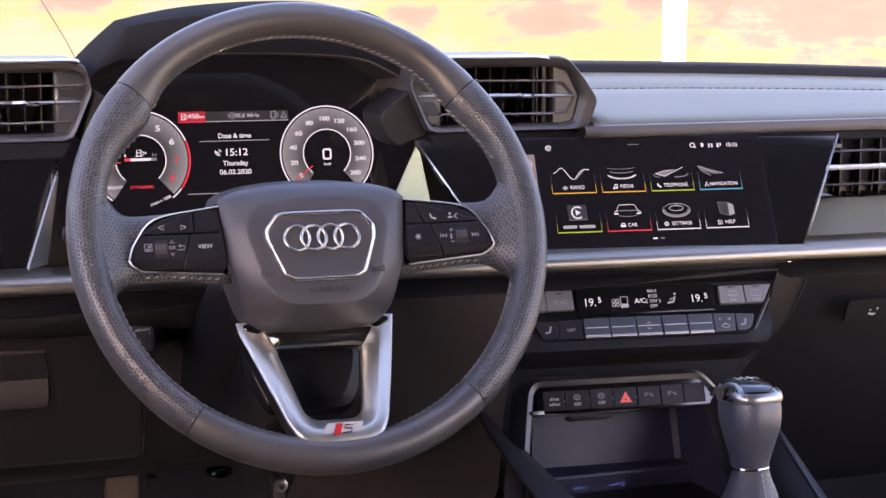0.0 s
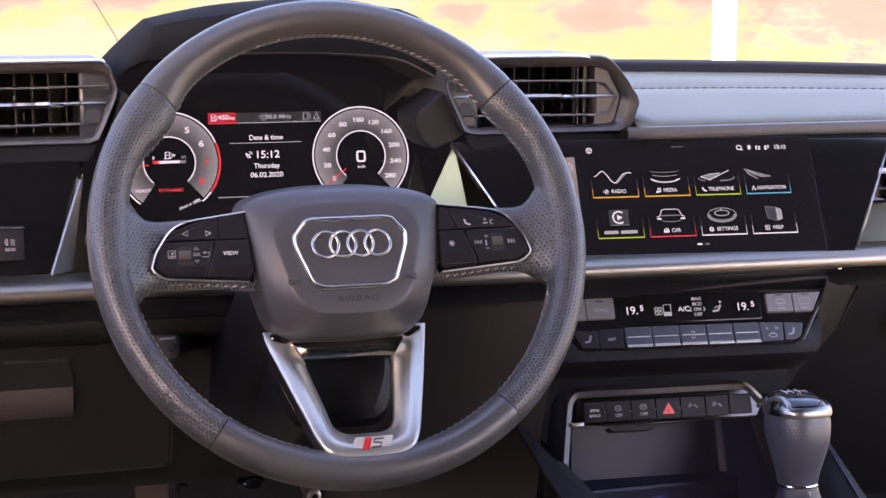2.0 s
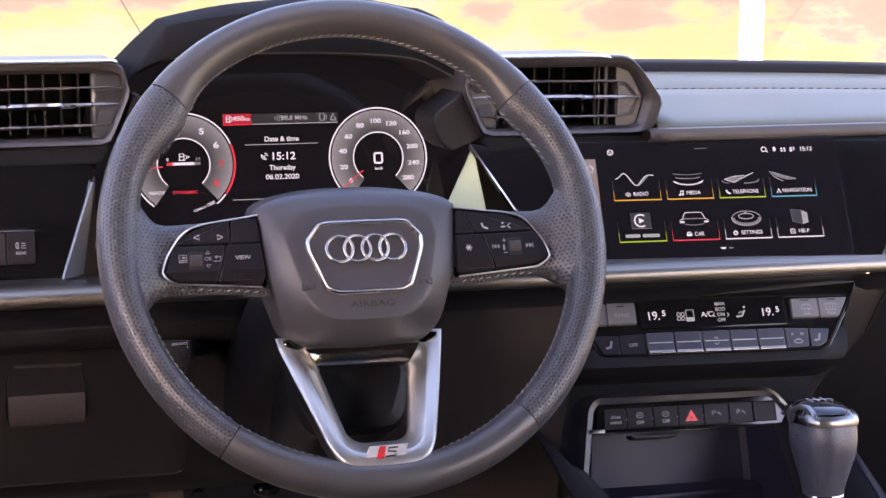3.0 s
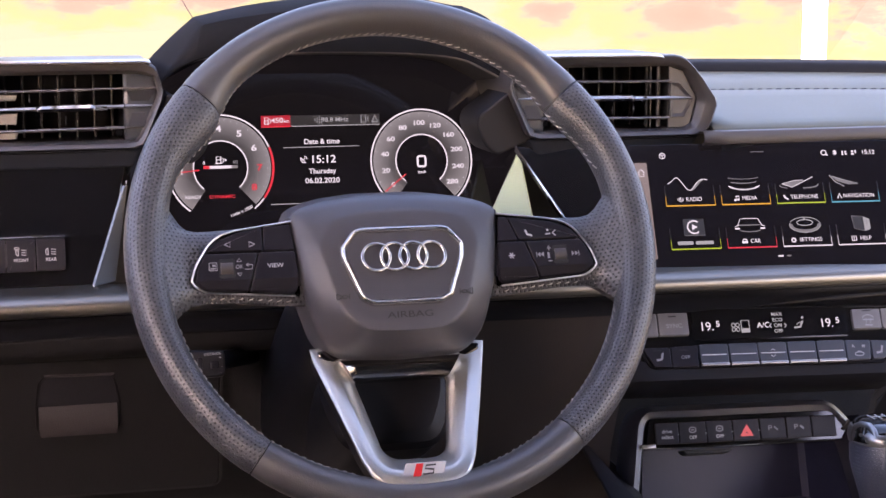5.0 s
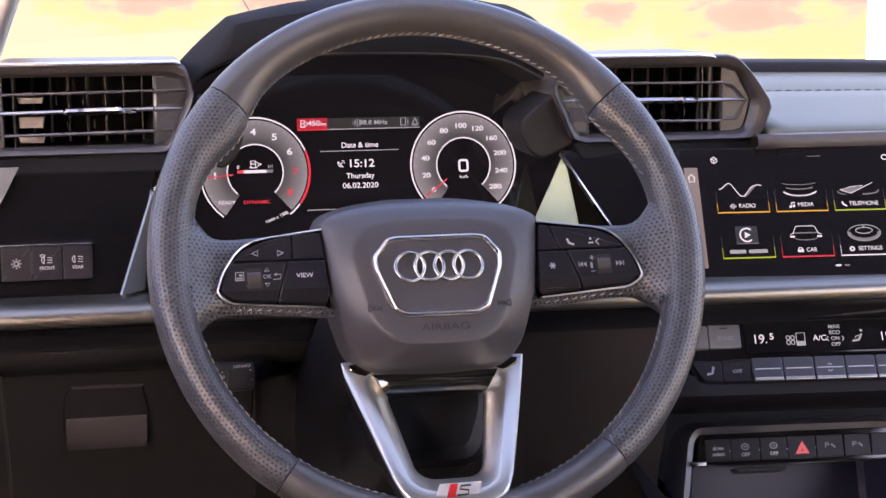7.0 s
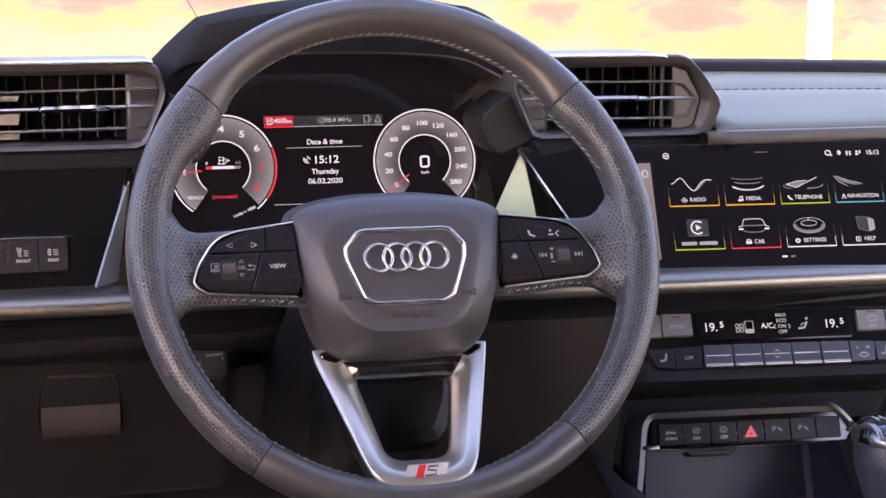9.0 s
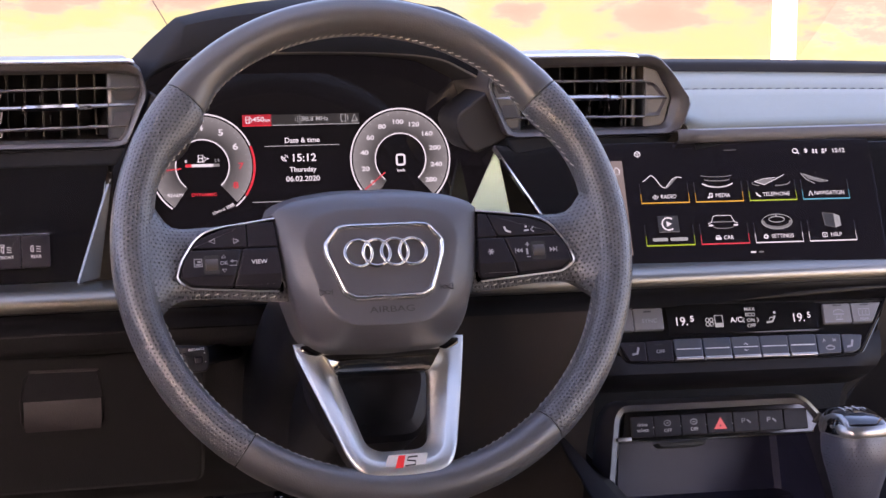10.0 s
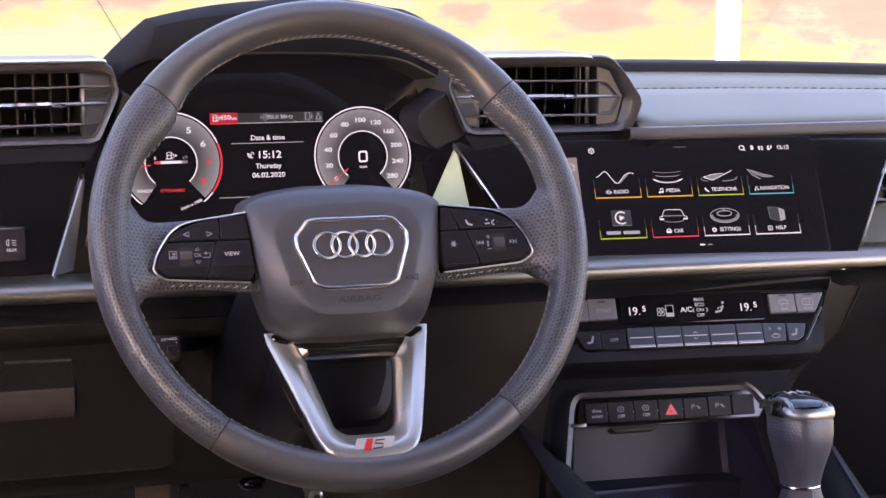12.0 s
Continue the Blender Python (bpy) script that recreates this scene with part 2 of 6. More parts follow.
CLEAR = glass_pane()


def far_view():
    """Garden far off that glows by itself in place of sunlight: pale yellow grass with beds and shrubs in terracotta.
    """
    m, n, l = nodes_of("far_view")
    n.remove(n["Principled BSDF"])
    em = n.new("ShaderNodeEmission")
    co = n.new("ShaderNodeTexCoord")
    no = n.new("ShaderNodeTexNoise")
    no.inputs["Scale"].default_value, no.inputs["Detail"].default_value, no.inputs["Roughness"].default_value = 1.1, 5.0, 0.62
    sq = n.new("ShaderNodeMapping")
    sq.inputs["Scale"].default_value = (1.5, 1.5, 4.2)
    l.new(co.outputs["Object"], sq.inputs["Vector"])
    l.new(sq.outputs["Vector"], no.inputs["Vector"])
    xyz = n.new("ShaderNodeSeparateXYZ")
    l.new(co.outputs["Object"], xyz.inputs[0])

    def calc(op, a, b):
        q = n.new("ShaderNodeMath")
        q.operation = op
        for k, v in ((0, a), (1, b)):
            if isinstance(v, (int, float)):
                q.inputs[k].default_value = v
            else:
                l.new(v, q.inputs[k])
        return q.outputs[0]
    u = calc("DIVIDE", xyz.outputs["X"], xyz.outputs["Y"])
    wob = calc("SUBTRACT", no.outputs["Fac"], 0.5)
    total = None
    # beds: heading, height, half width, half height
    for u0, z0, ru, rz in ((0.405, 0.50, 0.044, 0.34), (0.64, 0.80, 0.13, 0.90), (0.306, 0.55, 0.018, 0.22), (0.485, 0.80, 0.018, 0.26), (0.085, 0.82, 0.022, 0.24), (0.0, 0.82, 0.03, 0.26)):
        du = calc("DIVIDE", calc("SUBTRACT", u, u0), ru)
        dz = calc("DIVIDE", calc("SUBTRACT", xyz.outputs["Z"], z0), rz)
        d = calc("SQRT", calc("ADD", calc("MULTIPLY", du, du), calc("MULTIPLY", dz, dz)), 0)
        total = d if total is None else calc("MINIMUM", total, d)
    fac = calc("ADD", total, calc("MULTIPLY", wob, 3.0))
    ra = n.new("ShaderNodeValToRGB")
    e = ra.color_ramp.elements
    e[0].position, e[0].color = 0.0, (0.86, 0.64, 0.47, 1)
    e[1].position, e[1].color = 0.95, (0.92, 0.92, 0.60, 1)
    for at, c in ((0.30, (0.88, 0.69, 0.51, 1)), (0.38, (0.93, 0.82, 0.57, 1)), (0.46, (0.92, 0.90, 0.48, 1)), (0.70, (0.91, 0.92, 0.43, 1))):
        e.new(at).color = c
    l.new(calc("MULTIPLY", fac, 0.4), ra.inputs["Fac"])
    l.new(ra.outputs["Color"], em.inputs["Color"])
    # emission stands in for harsh sunlight on the garden
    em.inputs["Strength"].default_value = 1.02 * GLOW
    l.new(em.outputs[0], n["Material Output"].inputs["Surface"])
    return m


FAR = far_view()
GRASS = surface("dry_lawn", (0.32, 0.27, 0.15), 0.9, grain=0.8, grain_mm=30, vary=0.35, patch_mm=900)
# one pale post in two colours: yellowish for shade, white for light
POST_SHADED = surface("post_shaded_side", (0.40, 0.38, 0.27), 0.7)
POST_LIT = surface("post_lit_side", (0.8, 0.79, 0.76), 0.6)

# ---- building helpers ----
MM = 0.001


def plane(x, y, z, yaw=0.0, tilt=0.0):
    """A working plane: local x to the right along the panel, y up it, z out of it to the driver. yaw: right side nearer; tilt: top leans away."""
    a, b = radians(yaw), radians(tilt)
    u = Vector((math.cos(a), -math.sin(a), 0))
    f = Vector((math.sin(a), math.cos(a), 0))
    v = f * math.sin(b) + Vector((0, 0, math.cos(b)))
    w = u.cross(v)
    return Matrix(((u.x, v.x, w.x, x), (u.y, v.y, w.y, y), (u.z, v.z, w.z, z), (0, 0, 0, 1)))


def thing(name, m, label, category, group="", kind=""):
    ob = new(name)
    ob.empty_display_size = 0.02
    ob.matrix_basis = m
    return tagged(ob, label, category, group, kind)


def crease(bm):
    """Edges stay sharp where faces meet steeply, and round large flat faces."""
    area = {f: f.calc_area() for f in bm.faces}
    for e in bm.edges:
        if len(e.link_faces) == 2:
            a, b = (area[f] for f in e.link_faces)
            turn = e.calc_face_angle(0.0)
            uneven = max(a, b) > 12 * min(a, b) or max(len(f.verts) for f in e.link_faces) > 4
            e.smooth = not (turn > radians(38) or (uneven and turn > radians(4)))


def part(name, bm, material, parent, label="", smooth=True, at=None, kind=""):
    me = bpy.data.meshes.new(name)
    bmesh.ops.recalc_face_normals(bm, faces=bm.faces)
    if smooth:
        crease(bm)
    bm.to_mesh(me)
    bm.free()
    me.materials.append(material)
    if smooth:
        me.polygons.foreach_set("use_smooth", [True] * len(me.polygons))
    ob = new(name, me)
    if parent:
        ob.parent = parent
    if at:
        ob.location = [c * MM for c in at]
    return tagged(ob, label, kind=kind)


def inset(pts, d):
    """Polygon (counter-clockwise) moved inwards by d."""
    n, out = len(pts), []
    for i in range(n):
        (ax, ay), (bx, by), (cx, cy) = pts[i - 1], pts[i], pts[(i + 1) % n]
        ex, ey, fx, fy = bx - ax, by - ay, cx - bx, cy - by
        le, lf = math.hypot(ex, ey) or 1, math.hypot(fx, fy) or 1
        nx, ny = -(ey / le + fy / lf), ex / le + fx / lf
        q = math.hypot(nx, ny) or 1
        nx, ny = nx / q, ny / q
        c = max(0.35, nx * -ey / le + ny * ex / le)
        out.append((bx + nx * d / c, by + ny * d / c))
    return out


def ccw(pts):
    a = sum(p[0] * q[1] - q[0] * p[1] for p, q in zip(pts, pts[1:] + pts[:1]))
    return list(pts) if a > 0 else list(reversed(pts))


def rounded(pts, r, n=4):
    """Polygon with its corners rounded to radius r (a number, or one for each corner)."""
    pts, out, k = list(pts), [], len(pts)
    for i in range(k):
        a, b, c = Vector(pts[i - 1]), Vector(pts[i]), Vector(pts[(i + 1) % k])
        rr = r[i] if isinstance(r, (list, tuple)) else r
        d1, d2 = (a - b), (c - b)
        t = min(rr, d1.length * 0.48, d2.length * 0.48)
        if t < 0.01:
            out.append(tuple(b))
            continue
        p, q = b + d1.normalized() * t, b + d2.normalized() * t
        for j in range(n + 1):
            s = j / n
            out.append(tuple((1 - s) ** 2 * p + 2 * s * (1 - s) * b + s * s * q))
    return out


def polar(pts, n, c=(0, 0)):
    """Polygon sampled at n even angles round c."""
    out = []
    for i in range(n):
        a = 2 * math.pi * i / n + 1e-4
        dx, dy, best = math.cos(a), math.sin(a), 0
        for p, q in zip(pts, pts[1:] + pts[:1]):
            px, py, ex, ey = p[0] - c[0], p[1] - c[1], q[0] - p[0], q[1] - p[1]
            den = dx * ey - dy * ex
            if abs(den) < 1e-9:
                continue
            t = (px * ey - py * ex) / den
            s = (px * dy - py * dx) / den
            if t > 0 and -1e-6 <= s <= 1 + 1e-6:
                best = max(best, t)
        out.append((c[0] + dx * best, c[1] + dy * best))
    return out


def skin(bm, loops, closed=True, cap0=False, cap1=False):
    """Faces between loops of equal count; points in millimetres."""
    vs = [[bm.verts.new([c * MM for c in p]) for p in lp] for lp in loops]
    n = len(vs[0])
    for a, b in zip(vs, vs[1:]):
        for i in range(n if closed else n - 1):
            j = (i + 1) % n
            bm.faces.new((a[i], a[j], b[j], b[i]))
    if cap0:
        bm.faces.new(list(reversed(vs[0])))
    if cap1:
        bm.faces.new(vs[-1])
    return bm


def at_z(pts, z):
    return [(x, y, z) for x, y in pts]


def prism(pts, z0, z1, b=0.4, bm=None):
    """A plate of that outline from depth z0 to z1 with a rounded front edge."""
    bm, pts = bm or bmesh.new(), ccw(pts)
    lo = [at_z(pts, z0), at_z(pts, z1 - b), at_z(inset(pts, b * 0.3), z1 - b * 0.3), at_z(inset(pts, b), z1)]
    return skin(bm, lo, cap0=True, cap1=True)


def flat(pts, z, t=0.25, bm=None):
    bm, pts = bm or bmesh.new(), ccw(pts)
    return skin(bm, [at_z(pts, z - t), at_z(pts, z)], cap0=True, cap1=True)


def ring(pts, prof, bm=None):
    """A frame: the outline swept by a profile of (inset, depth) points, closed at the back."""
    bm, pts = bm or bmesh.new(), ccw(pts)
    lo = [at_z(inset(pts, d), z) for d, z in prof]
    return skin(bm, lo + [lo[0]])


def rect(x0, y0, x1, y1):
    return [(x0, y0), (x1, y0), (x1, y1), (x0, y1)]


def circle(cx, cy, r, n=32, ry=None):
    return [(cx + r * math.cos(2 * math.pi * i / n), cy + (ry or r) * math.sin(2 * math.pi * i / n)) for i in range(n)]


def sector(r0, r1, a0, a1, n=48):
    """Outline of a part of a ring, degrees."""
    s = [radians(a0 + (a1 - a0) * i / n) for i in range(n + 1)]
    return [(r1 * math.cos(a), r1 * math.sin(a)) for a in s] + [(r0 * math.cos(a), r0 * math.sin(a)) for a in reversed(s)]


def stroke(pts, w):
    """Outline of a line of width w through points."""
    l, r = [], []
    for i, p in enumerate(pts):
        a, b = Vector(pts[max(0, i - 1)]), Vector(pts[min(len(pts) - 1, i + 1)])
        d = (b - a).normalized() * (w / 2)
        l.append((p[0] - d.y, p[1] + d.x))
        r.append((p[0] + d.y, p[1] - d.x))
    return l + r[::-1]


def flats(outlines, z, t=0.25):
    bm = bmesh.new()
    for o in outlines:
        flat(o, z, t, bm)
    return bm


def tube(path, r, n=10, closed=False, bm=None, caps=True):
    """A rod along points in millimetres; r may differ from point to point."""
    bm = bm or bmesh.new()
    path = [Vector(p) for p in path]
    loops, up = [], None
    for i, p in enumerate(path):
        a = path[i - 1] if (i or closed) else p
        b = path[(i + 1) % len(path)] if (i < len(path) - 1 or closed) else p
        d = (b - a).normalized()
        if up is None:
            up = Vector((0, 0, 1)) if abs(d.z) < 0.9 else Vector((1, 0, 0))
        s = d.cross(up).normalized()
        up = s.cross(d).normalized()
        rr = r[i] if isinstance(r, (list, tuple)) else r
        loops.append([tuple(p + (s * math.cos(q) + up * math.sin(q)) * rr) for q in (2 * math.pi * k / n for k in range(n))])
    if closed:
        return skin(bm, loops + [loops[0]])
    return skin(bm, loops, cap0=caps, cap1=caps)


def block(x0, y0, z0, x1, y1, z1, b=1.0, bm=None):
    """A box with softened edges, millimetres."""
    bm = bm or bmesh.new()
    c = inset(rect(x0, y0, x1, y1), b)
    m = inset(rect(x0, y0, x1, y1), b * 0.3)
    f = rect(x0, y0, x1, y1)
    return skin(bm, [at_z(c, z0), at_z(m, z0 + b * 0.3), at_z(f, z0 + b), at_z(f, z1 - b), at_z(m, z1 - b * 0.3), at_z(c, z1)], cap0=True, cap1=True)


def writing(name, body, x, y, cap, material, parent, z=0.6, turn=0.0, align="CENTER", wide=1.0, label="", at=None, bold=0.02):
    """Letters of that cap height, centred on their height at y."""
    cu = bpy.data.curves.new(name, "FONT")
    cu.body, cu.size, cu.align_x, cu.align_y = body, cap / 0.70 * MM, align, "CENTER"
    cu.extrude, cu.offset = 0.0001, cap * bold * MM
    tmp = bpy.data.objects.new(name, cu)
    scene.collection.objects.link(tmp)
    bpy.context.view_layer.update()
    me = bpy.data.meshes.new_from_object(tmp)
    bpy.data.objects.remove(tmp)
    me.name = name
    me.transform(Matrix.Translation((x * MM, y * MM, z * MM)) @ Matrix.Rotation(radians(turn), 4, "Z") @ Matrix.Diagonal((wide, 1, 1, 1)))
    me.materials.clear()
    me.materials.append(material)
    ob = new(name, me)
    ob.parent = parent
    if at:
        ob.location = [c * MM for c in at]
    return tagged(ob, label)


def world_skin(loops, closed=False, caps=False):
    """Skin through loops of world points in millimetres."""
    return skin(bmesh.new(), loops, closed=closed, cap0=caps, cap1=caps)


def stitches(points, length, radius, material, parent, slant=0.0):
    """Thread stitches: at each (place, along, up) a small bowed bead, all on one mesh."""
    bm = tube([(-length / 2, 0, -radius * 0.4), (-length * 0.3, 0, radius * 0.8), (length * 0.3, 0, radius * 0.8), (length / 2, 0, -radius * 0.4)], radius, 6)
    first = None
    for p, d, u in points:
        d, u = Vector(d).normalized(), Vector(u).normalized()
        d = (d + u.cross(d) * (slant + random.uniform(-0.08, 0.08))).normalized()
        s = u.cross(d).normalized()
        u = d.cross(s)
        if first is None:
            first = ob = part("stitch", bm, material, parent)
        else:
            ob = new("stitch", first.data)
            ob.parent = parent
        k = random.uniform(0.92, 1.06)
        ob.matrix_basis = Matrix(((d.x, s.x, u.x, p[0] * MM), (d.y, s.y, u.y, p[1] * MM), (d.z, s.z, u.z, p[2] * MM), (0, 0, 0, 1))) @ Matrix.Scale(k, 4)
    return first


def solidify(ob, mm):
    md = ob.modifiers.new("thickness", "SOLIDIFY")
    md.thickness, md.offset = mm * MM, -1
    return ob

# ---- outside ----
ground = part("ground", world_skin([[(-300000, -300000, -300), (300000, -300000, -300)], [(-300000, 300000, -300), (300000, 300000, -300)]]), GRASS, None, "sunlit dry pale lawn round the car", smooth=False)
tagged(ground, category="ground", kind="structure")
# the backdrop is no lamp; its glow imitates sunlit, over-exposed surroundings
arc = [radians(40 + 100 * i / 24) for i in range(25)]
backdrop = part("backdrop", world_skin([[(26000 * math.cos(a), 26000 * math.sin(a), z) for a in arc] for z in (-300, 2500, 7000)]), FAR, None, "self-glowing backdrop of an over-bright sunlit garden wall and trees")
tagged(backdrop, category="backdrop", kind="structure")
post = thing("post", Matrix.Identity(4), "pale post standing on the lawn, lit and shaded sides in its colours", "post")
part("shaft", block(3222, 6000, -300, 3292, 6100, 3600, 6), POST_SHADED, post, "shaft in the yellowish tone of its shaded side")
# slab added so the side turned to the light reads white
part("lit_side", block(3214, 5996, -300, 3224, 6104, 3600, 2), POST_LIT, post, "thin added slab coloured white as the post's lit side")

stake = part("stake", tube([(1100, 24000, 1500), (1840, 24000, 200), (2080, 24000, -300)], 9, 8), STAKE_PAINT, None, "thin rust-red stake leaning on the lawn")
tagged(stake, category="stake")

# ---- car shell, mostly unseen, closing the place round the camera and shaping its light ----
def shell():
    floor = part("floor", block(-760, -1900, -60, 760, 900, -20, 4), CARPET, None, "dark carpeted car floor")
    tagged(floor, category="floor", kind="structure")
    fire = part("wall_front", block(-760, 640, -20, 760, 680, 745, 4), CARPET, None, "dark bulkhead behind the dashboard")
    tagged(fire, category="wall", kind="structure")
    rows = ((-170, 1170), (-320, 1190), (-500, 1200), (-1100, 1195), (-1900, 1140))
    loops = [[(x, y, z - 100 * (x / 800) ** 4) for x in range(-820, 821, 60)] for y, z in rows]
    top = solidify(part("ceiling", skin(bmesh.new(), loops, closed=False), HEADLINER, None, "black fabric headliner of the car"), 30)
    tagged(top, category="ceiling", kind="structure")
    # out of view; the two heights decide how much light each side admits
    for s, nm in ((-1, "wall_west"), (1, "wall_east")):
        x0, x1 = sorted((s * 800, s * 850))
        w = part(nm, block(x0, -1900, -20, x1, 700, 820 if s < 0 else 400, 8), PANEL_PLASTIC, None, "unseen dark side wall, as high as the side light should be cut")
        tagged(w, category="wall", kind="structure")
    # out of view, full height in place of a rear window to block light
    back = part("wall_south", block(-800, -1960, -20, 800, -1900, 1150, 8), CARPET, None, "unseen dark wall added to shut out light from behind")
    tagged(back, category="wall", kind="structure")
    for s, nm in ((-1, "pillar_left"), (1, "pillar_right")):
        bx = -357 if s < 0 else 1010
        tx = -174 if s < 0 else bx - 170
        sec = []
        for k in range(7):
            f = k / 6
            cx, cy, cz = bx + (tx - bx) * f, 620 - 460 * f, 740 + 400 * f
            sec.append([(cx + dx, cy + dy, cz) for dx, dy in rounded([(-28, -30), (28, -30), (28, 30), (-28, 30)], 12, 3)])
        sec.append([(tx + dx, -180 + dy, 1155 + 0.6 * dy) for dx, dy in rounded([(-28, -30), (28, -30), (28, 30), (-28, 30)], 12, 3)])
        p = part(nm, skin(bmesh.new(), sec, cap0=True, cap1=True), TRIM_PAINT, None, "pale grey windscreen pillar trim")
        tagged(p, category="pillar", kind="structure")
    glass = part("window_1", world_skin([[(x, 830 - 0.00016 * x * x, 775) for x in range(-680, 681, 85)], [(x * 0.95, 300, 1060) for x in range(-680, 681, 85)], [(x * 0.9, -175, 1177) for x in range(-680, 681, 85)]]), CLEAR, None, "clear raked windscreen")
    tagged(glass, category="windscreen", kind="structure")
    glass.visible_shadow = False


shell()

# ---- dashboard ----
ORIGIN = Matrix.Identity(4)
dash = thing("dashboard", ORIGIN, "dark dashboard with a pale blue-grey soft pad and an aluminium strip", "dashboard")


def sweep_x(prof_at, xs):
    return world_skin([[(x, y, z) for y, z in prof_at(x)] for x in xs])


def bow(x):
    """How far the dashboard bends away from the driver towards its ends."""
    return 0.00012 * max(0.0, x - 500) ** 2


def screen_foot(x):
    """Where the windscreen's foot cuts the pad: it comes nearer towards the side."""
    return 475 - 0.00036 * (x - 250) ** 2


def seam_line(x):
    return 360 - 0.00034 * (x - 300) ** 2


def build_pad():
    def prof(x):
        d, e, m = bow(x), screen_foot(x), seam_line(x)
        slope = lambda y: 757 + (y - 300) * 0.0975 if y > 300 else 757 - (300 - y) * 0.1
        return [(e + d + 2, slope(e) - 4), (e + d, slope(e)), ((e + m) * 0.5 + d, slope((e + m) * 0.5)), (m + 5 + d, slope(m + 5)), (m + d, slope(m) - 1.8), (m - 5 + d, slope(m - 5)), (m * 0.5 + 134 + d, slope(m * 0.5 + 134)), (240 + d, 751), (206 + d, 747.6), (192 + d, 745.4), (184 + d, 742.8), (182 + d, 740.5)]
    solidify(part("pad", sweep_x(prof, range(294, 890, 22)), SOFT, dash, "pale blue-grey grained soft pad with a stitched seam"), 3)

    def lip(x):
        d = bow(x)
        return [(184 + d, 740.4), (178 + d, 741.6), (174.5 + d, 740.6), (172.6 + d, 737.5), (172.2 + d, 733.5), (173.6 + d, 730.8), (178 + d, 729.6)]
    solidify(part("pad_lip", sweep_x(lip, range(282, 890, 22)), LIP, dash, "rounded taupe lip along the pad's edge"), 2)

    def foot(x):
        d = bow(x)
        return [(180 + d, 731), (176.5 + d, 729.4), (176 + d, 723), (180 + d, 721), (204 + d, 720)]
    solidify(part("pad_foot", sweep_x(foot, range(298, 890, 22)), HOOD_SKIN, dash, "dark step under the lip"), 2)

    def rear(x):
        e = screen_foot(x) + bow(x)
        z = 757 + (screen_foot(x) - 300) * 0.0975
        return [(e + 420, z - 30), (e + 120, z + 6), (e + 66, z + 10.2), (e + 20, z + 10), (e + 6, z + 9.6), (e + 2, z + 8.4), (e, z + 6), (e - 0.5, z - 0.4), (e + 4, z - 3)]
    solidify(part("rear_shelf", sweep_x(rear, range(290, 1051, 20)), HOOD_SKIN, dash, "dark rear edge of the pad below the windscreen"), 3)

    def rear_left(x):
        return [(800, 755), (640, 765), (440, 768), (330, 768), (320, 740)]
    solidify(part("rear_shelf", sweep_x(rear_left, range(-760, 301, 53)), HOOD_SKIN, dash, "dark dashboard top behind the vents"), 3)
    pts = []
    for k in range(64):
        x = 302 + 9 * k
        m = seam_line(x)
        pts.append(((x, m - 1 + bow(x), 757 + (m - 300) * 0.0975 - 0.6), (1, -0.0007 * (x - 300), 0), (0, -0.05, 1)))
    stitches(pts, 5.4, 0.55, THREAD_GREY, dash)


build_pad()


def build_hood():
    seam = [(-168, 715), (-156, 760), (-139, 788), (-119, 799), (-97, 803.8), (-45, 805.3), (0, 805.4), (50, 803.8), (90, 799.7), (112, 791), (135, 776), (155, 744), (166, 715)]
    crest = [(-178, 742), (-168, 776), (-146, 804), (-117, 830.5), (-106, 835.6), (-60, 844.5), (-6, 849), (50, 849), (92, 842), (106, 839.4), (130, 826), (156, 791), (170, 746)]
    ridge = [(-172, 735), (-158, 765), (-134, 796), (-111, 823.5), (-101, 829.6), (-56, 836.5), (0, 841), (55, 841), (88, 834.5), (102, 831), (126, 817), (156, 780), (171, 738)]
    n = len(seam)

    def arch(ps, y, dz=0, k=1.0):
        return [(6 + (x - 6) * k, y, z + dz) for x, z in ps]
    inner = [(6 + (x - 6) * 0.97, 296, z - 4) for x, z in seam]
    loops = [inner, arch(seam, 226), arch(seam, 222, 1.2, 1.006), arch(ridge, 230), arch([(0.8 * a[0] + 0.2 * b[0], 0.8 * a[1] + 0.2 * b[1]) for a, b in zip(ridge, crest)], 233), arch(crest, 250), arch(crest, 278, -1, 0.99), arch(crest, 360, -16, 0.95), arch(crest, 470, -40, 0.88), arch(crest, 560, -70, 0.8)]
    fine = []
    for lp in loops:
        row = []
        for i in range(n - 1):
            p0, p1, p2, p3 = (Vector(lp[max(0, min(n - 1, j))]) for j in (i - 1, i, i + 1, i + 2))
            for k in range(4):
                t = k / 4
                row.append(tuple(0.5 * ((2 * p1) + (p2 - p0) * t + (2 * p0 - 5 * p1 + 4 * p2 - p3) * t * t + (3 * p1 - p0 - 3 * p2 + p3) * t ** 3)))
        fine.append(row + [lp[-1]])
    hood = thing("instrument_hood", ORIGIN, "dark grained hood arched over the instruments", "instrument hood")
    part("cowl", world_skin(fine[:2]), COWL, hood, "matt black inner cowl")
    part("edge", world_skin(fine[1:3]), TAB_GREY, hood, "thin pale seam edge")
    solidify(part("visor", world_skin(fine[2:]), HOOD_SKIN, hood), 3)
    m = plane(0, 0.197, 0, 0, 0)
    for s in (1, -1):
        pts = [(103, 757), (128, 775), (134, 779.5), (147, 737), (117, 724), (107, 733), (101, 748)]
        pts = [(x if s > 0 else -4 - x, z) for x, z in pts]
        bm = prism(rounded(ccw(pts), 5, 3), -60, 0, 2)
        bmesh.ops.transform(bm, matrix=m, verts=bm.verts)
        part("cheek", bm, CHEEK, hood, "taupe plastic cheek beside the dials")


build_hood()


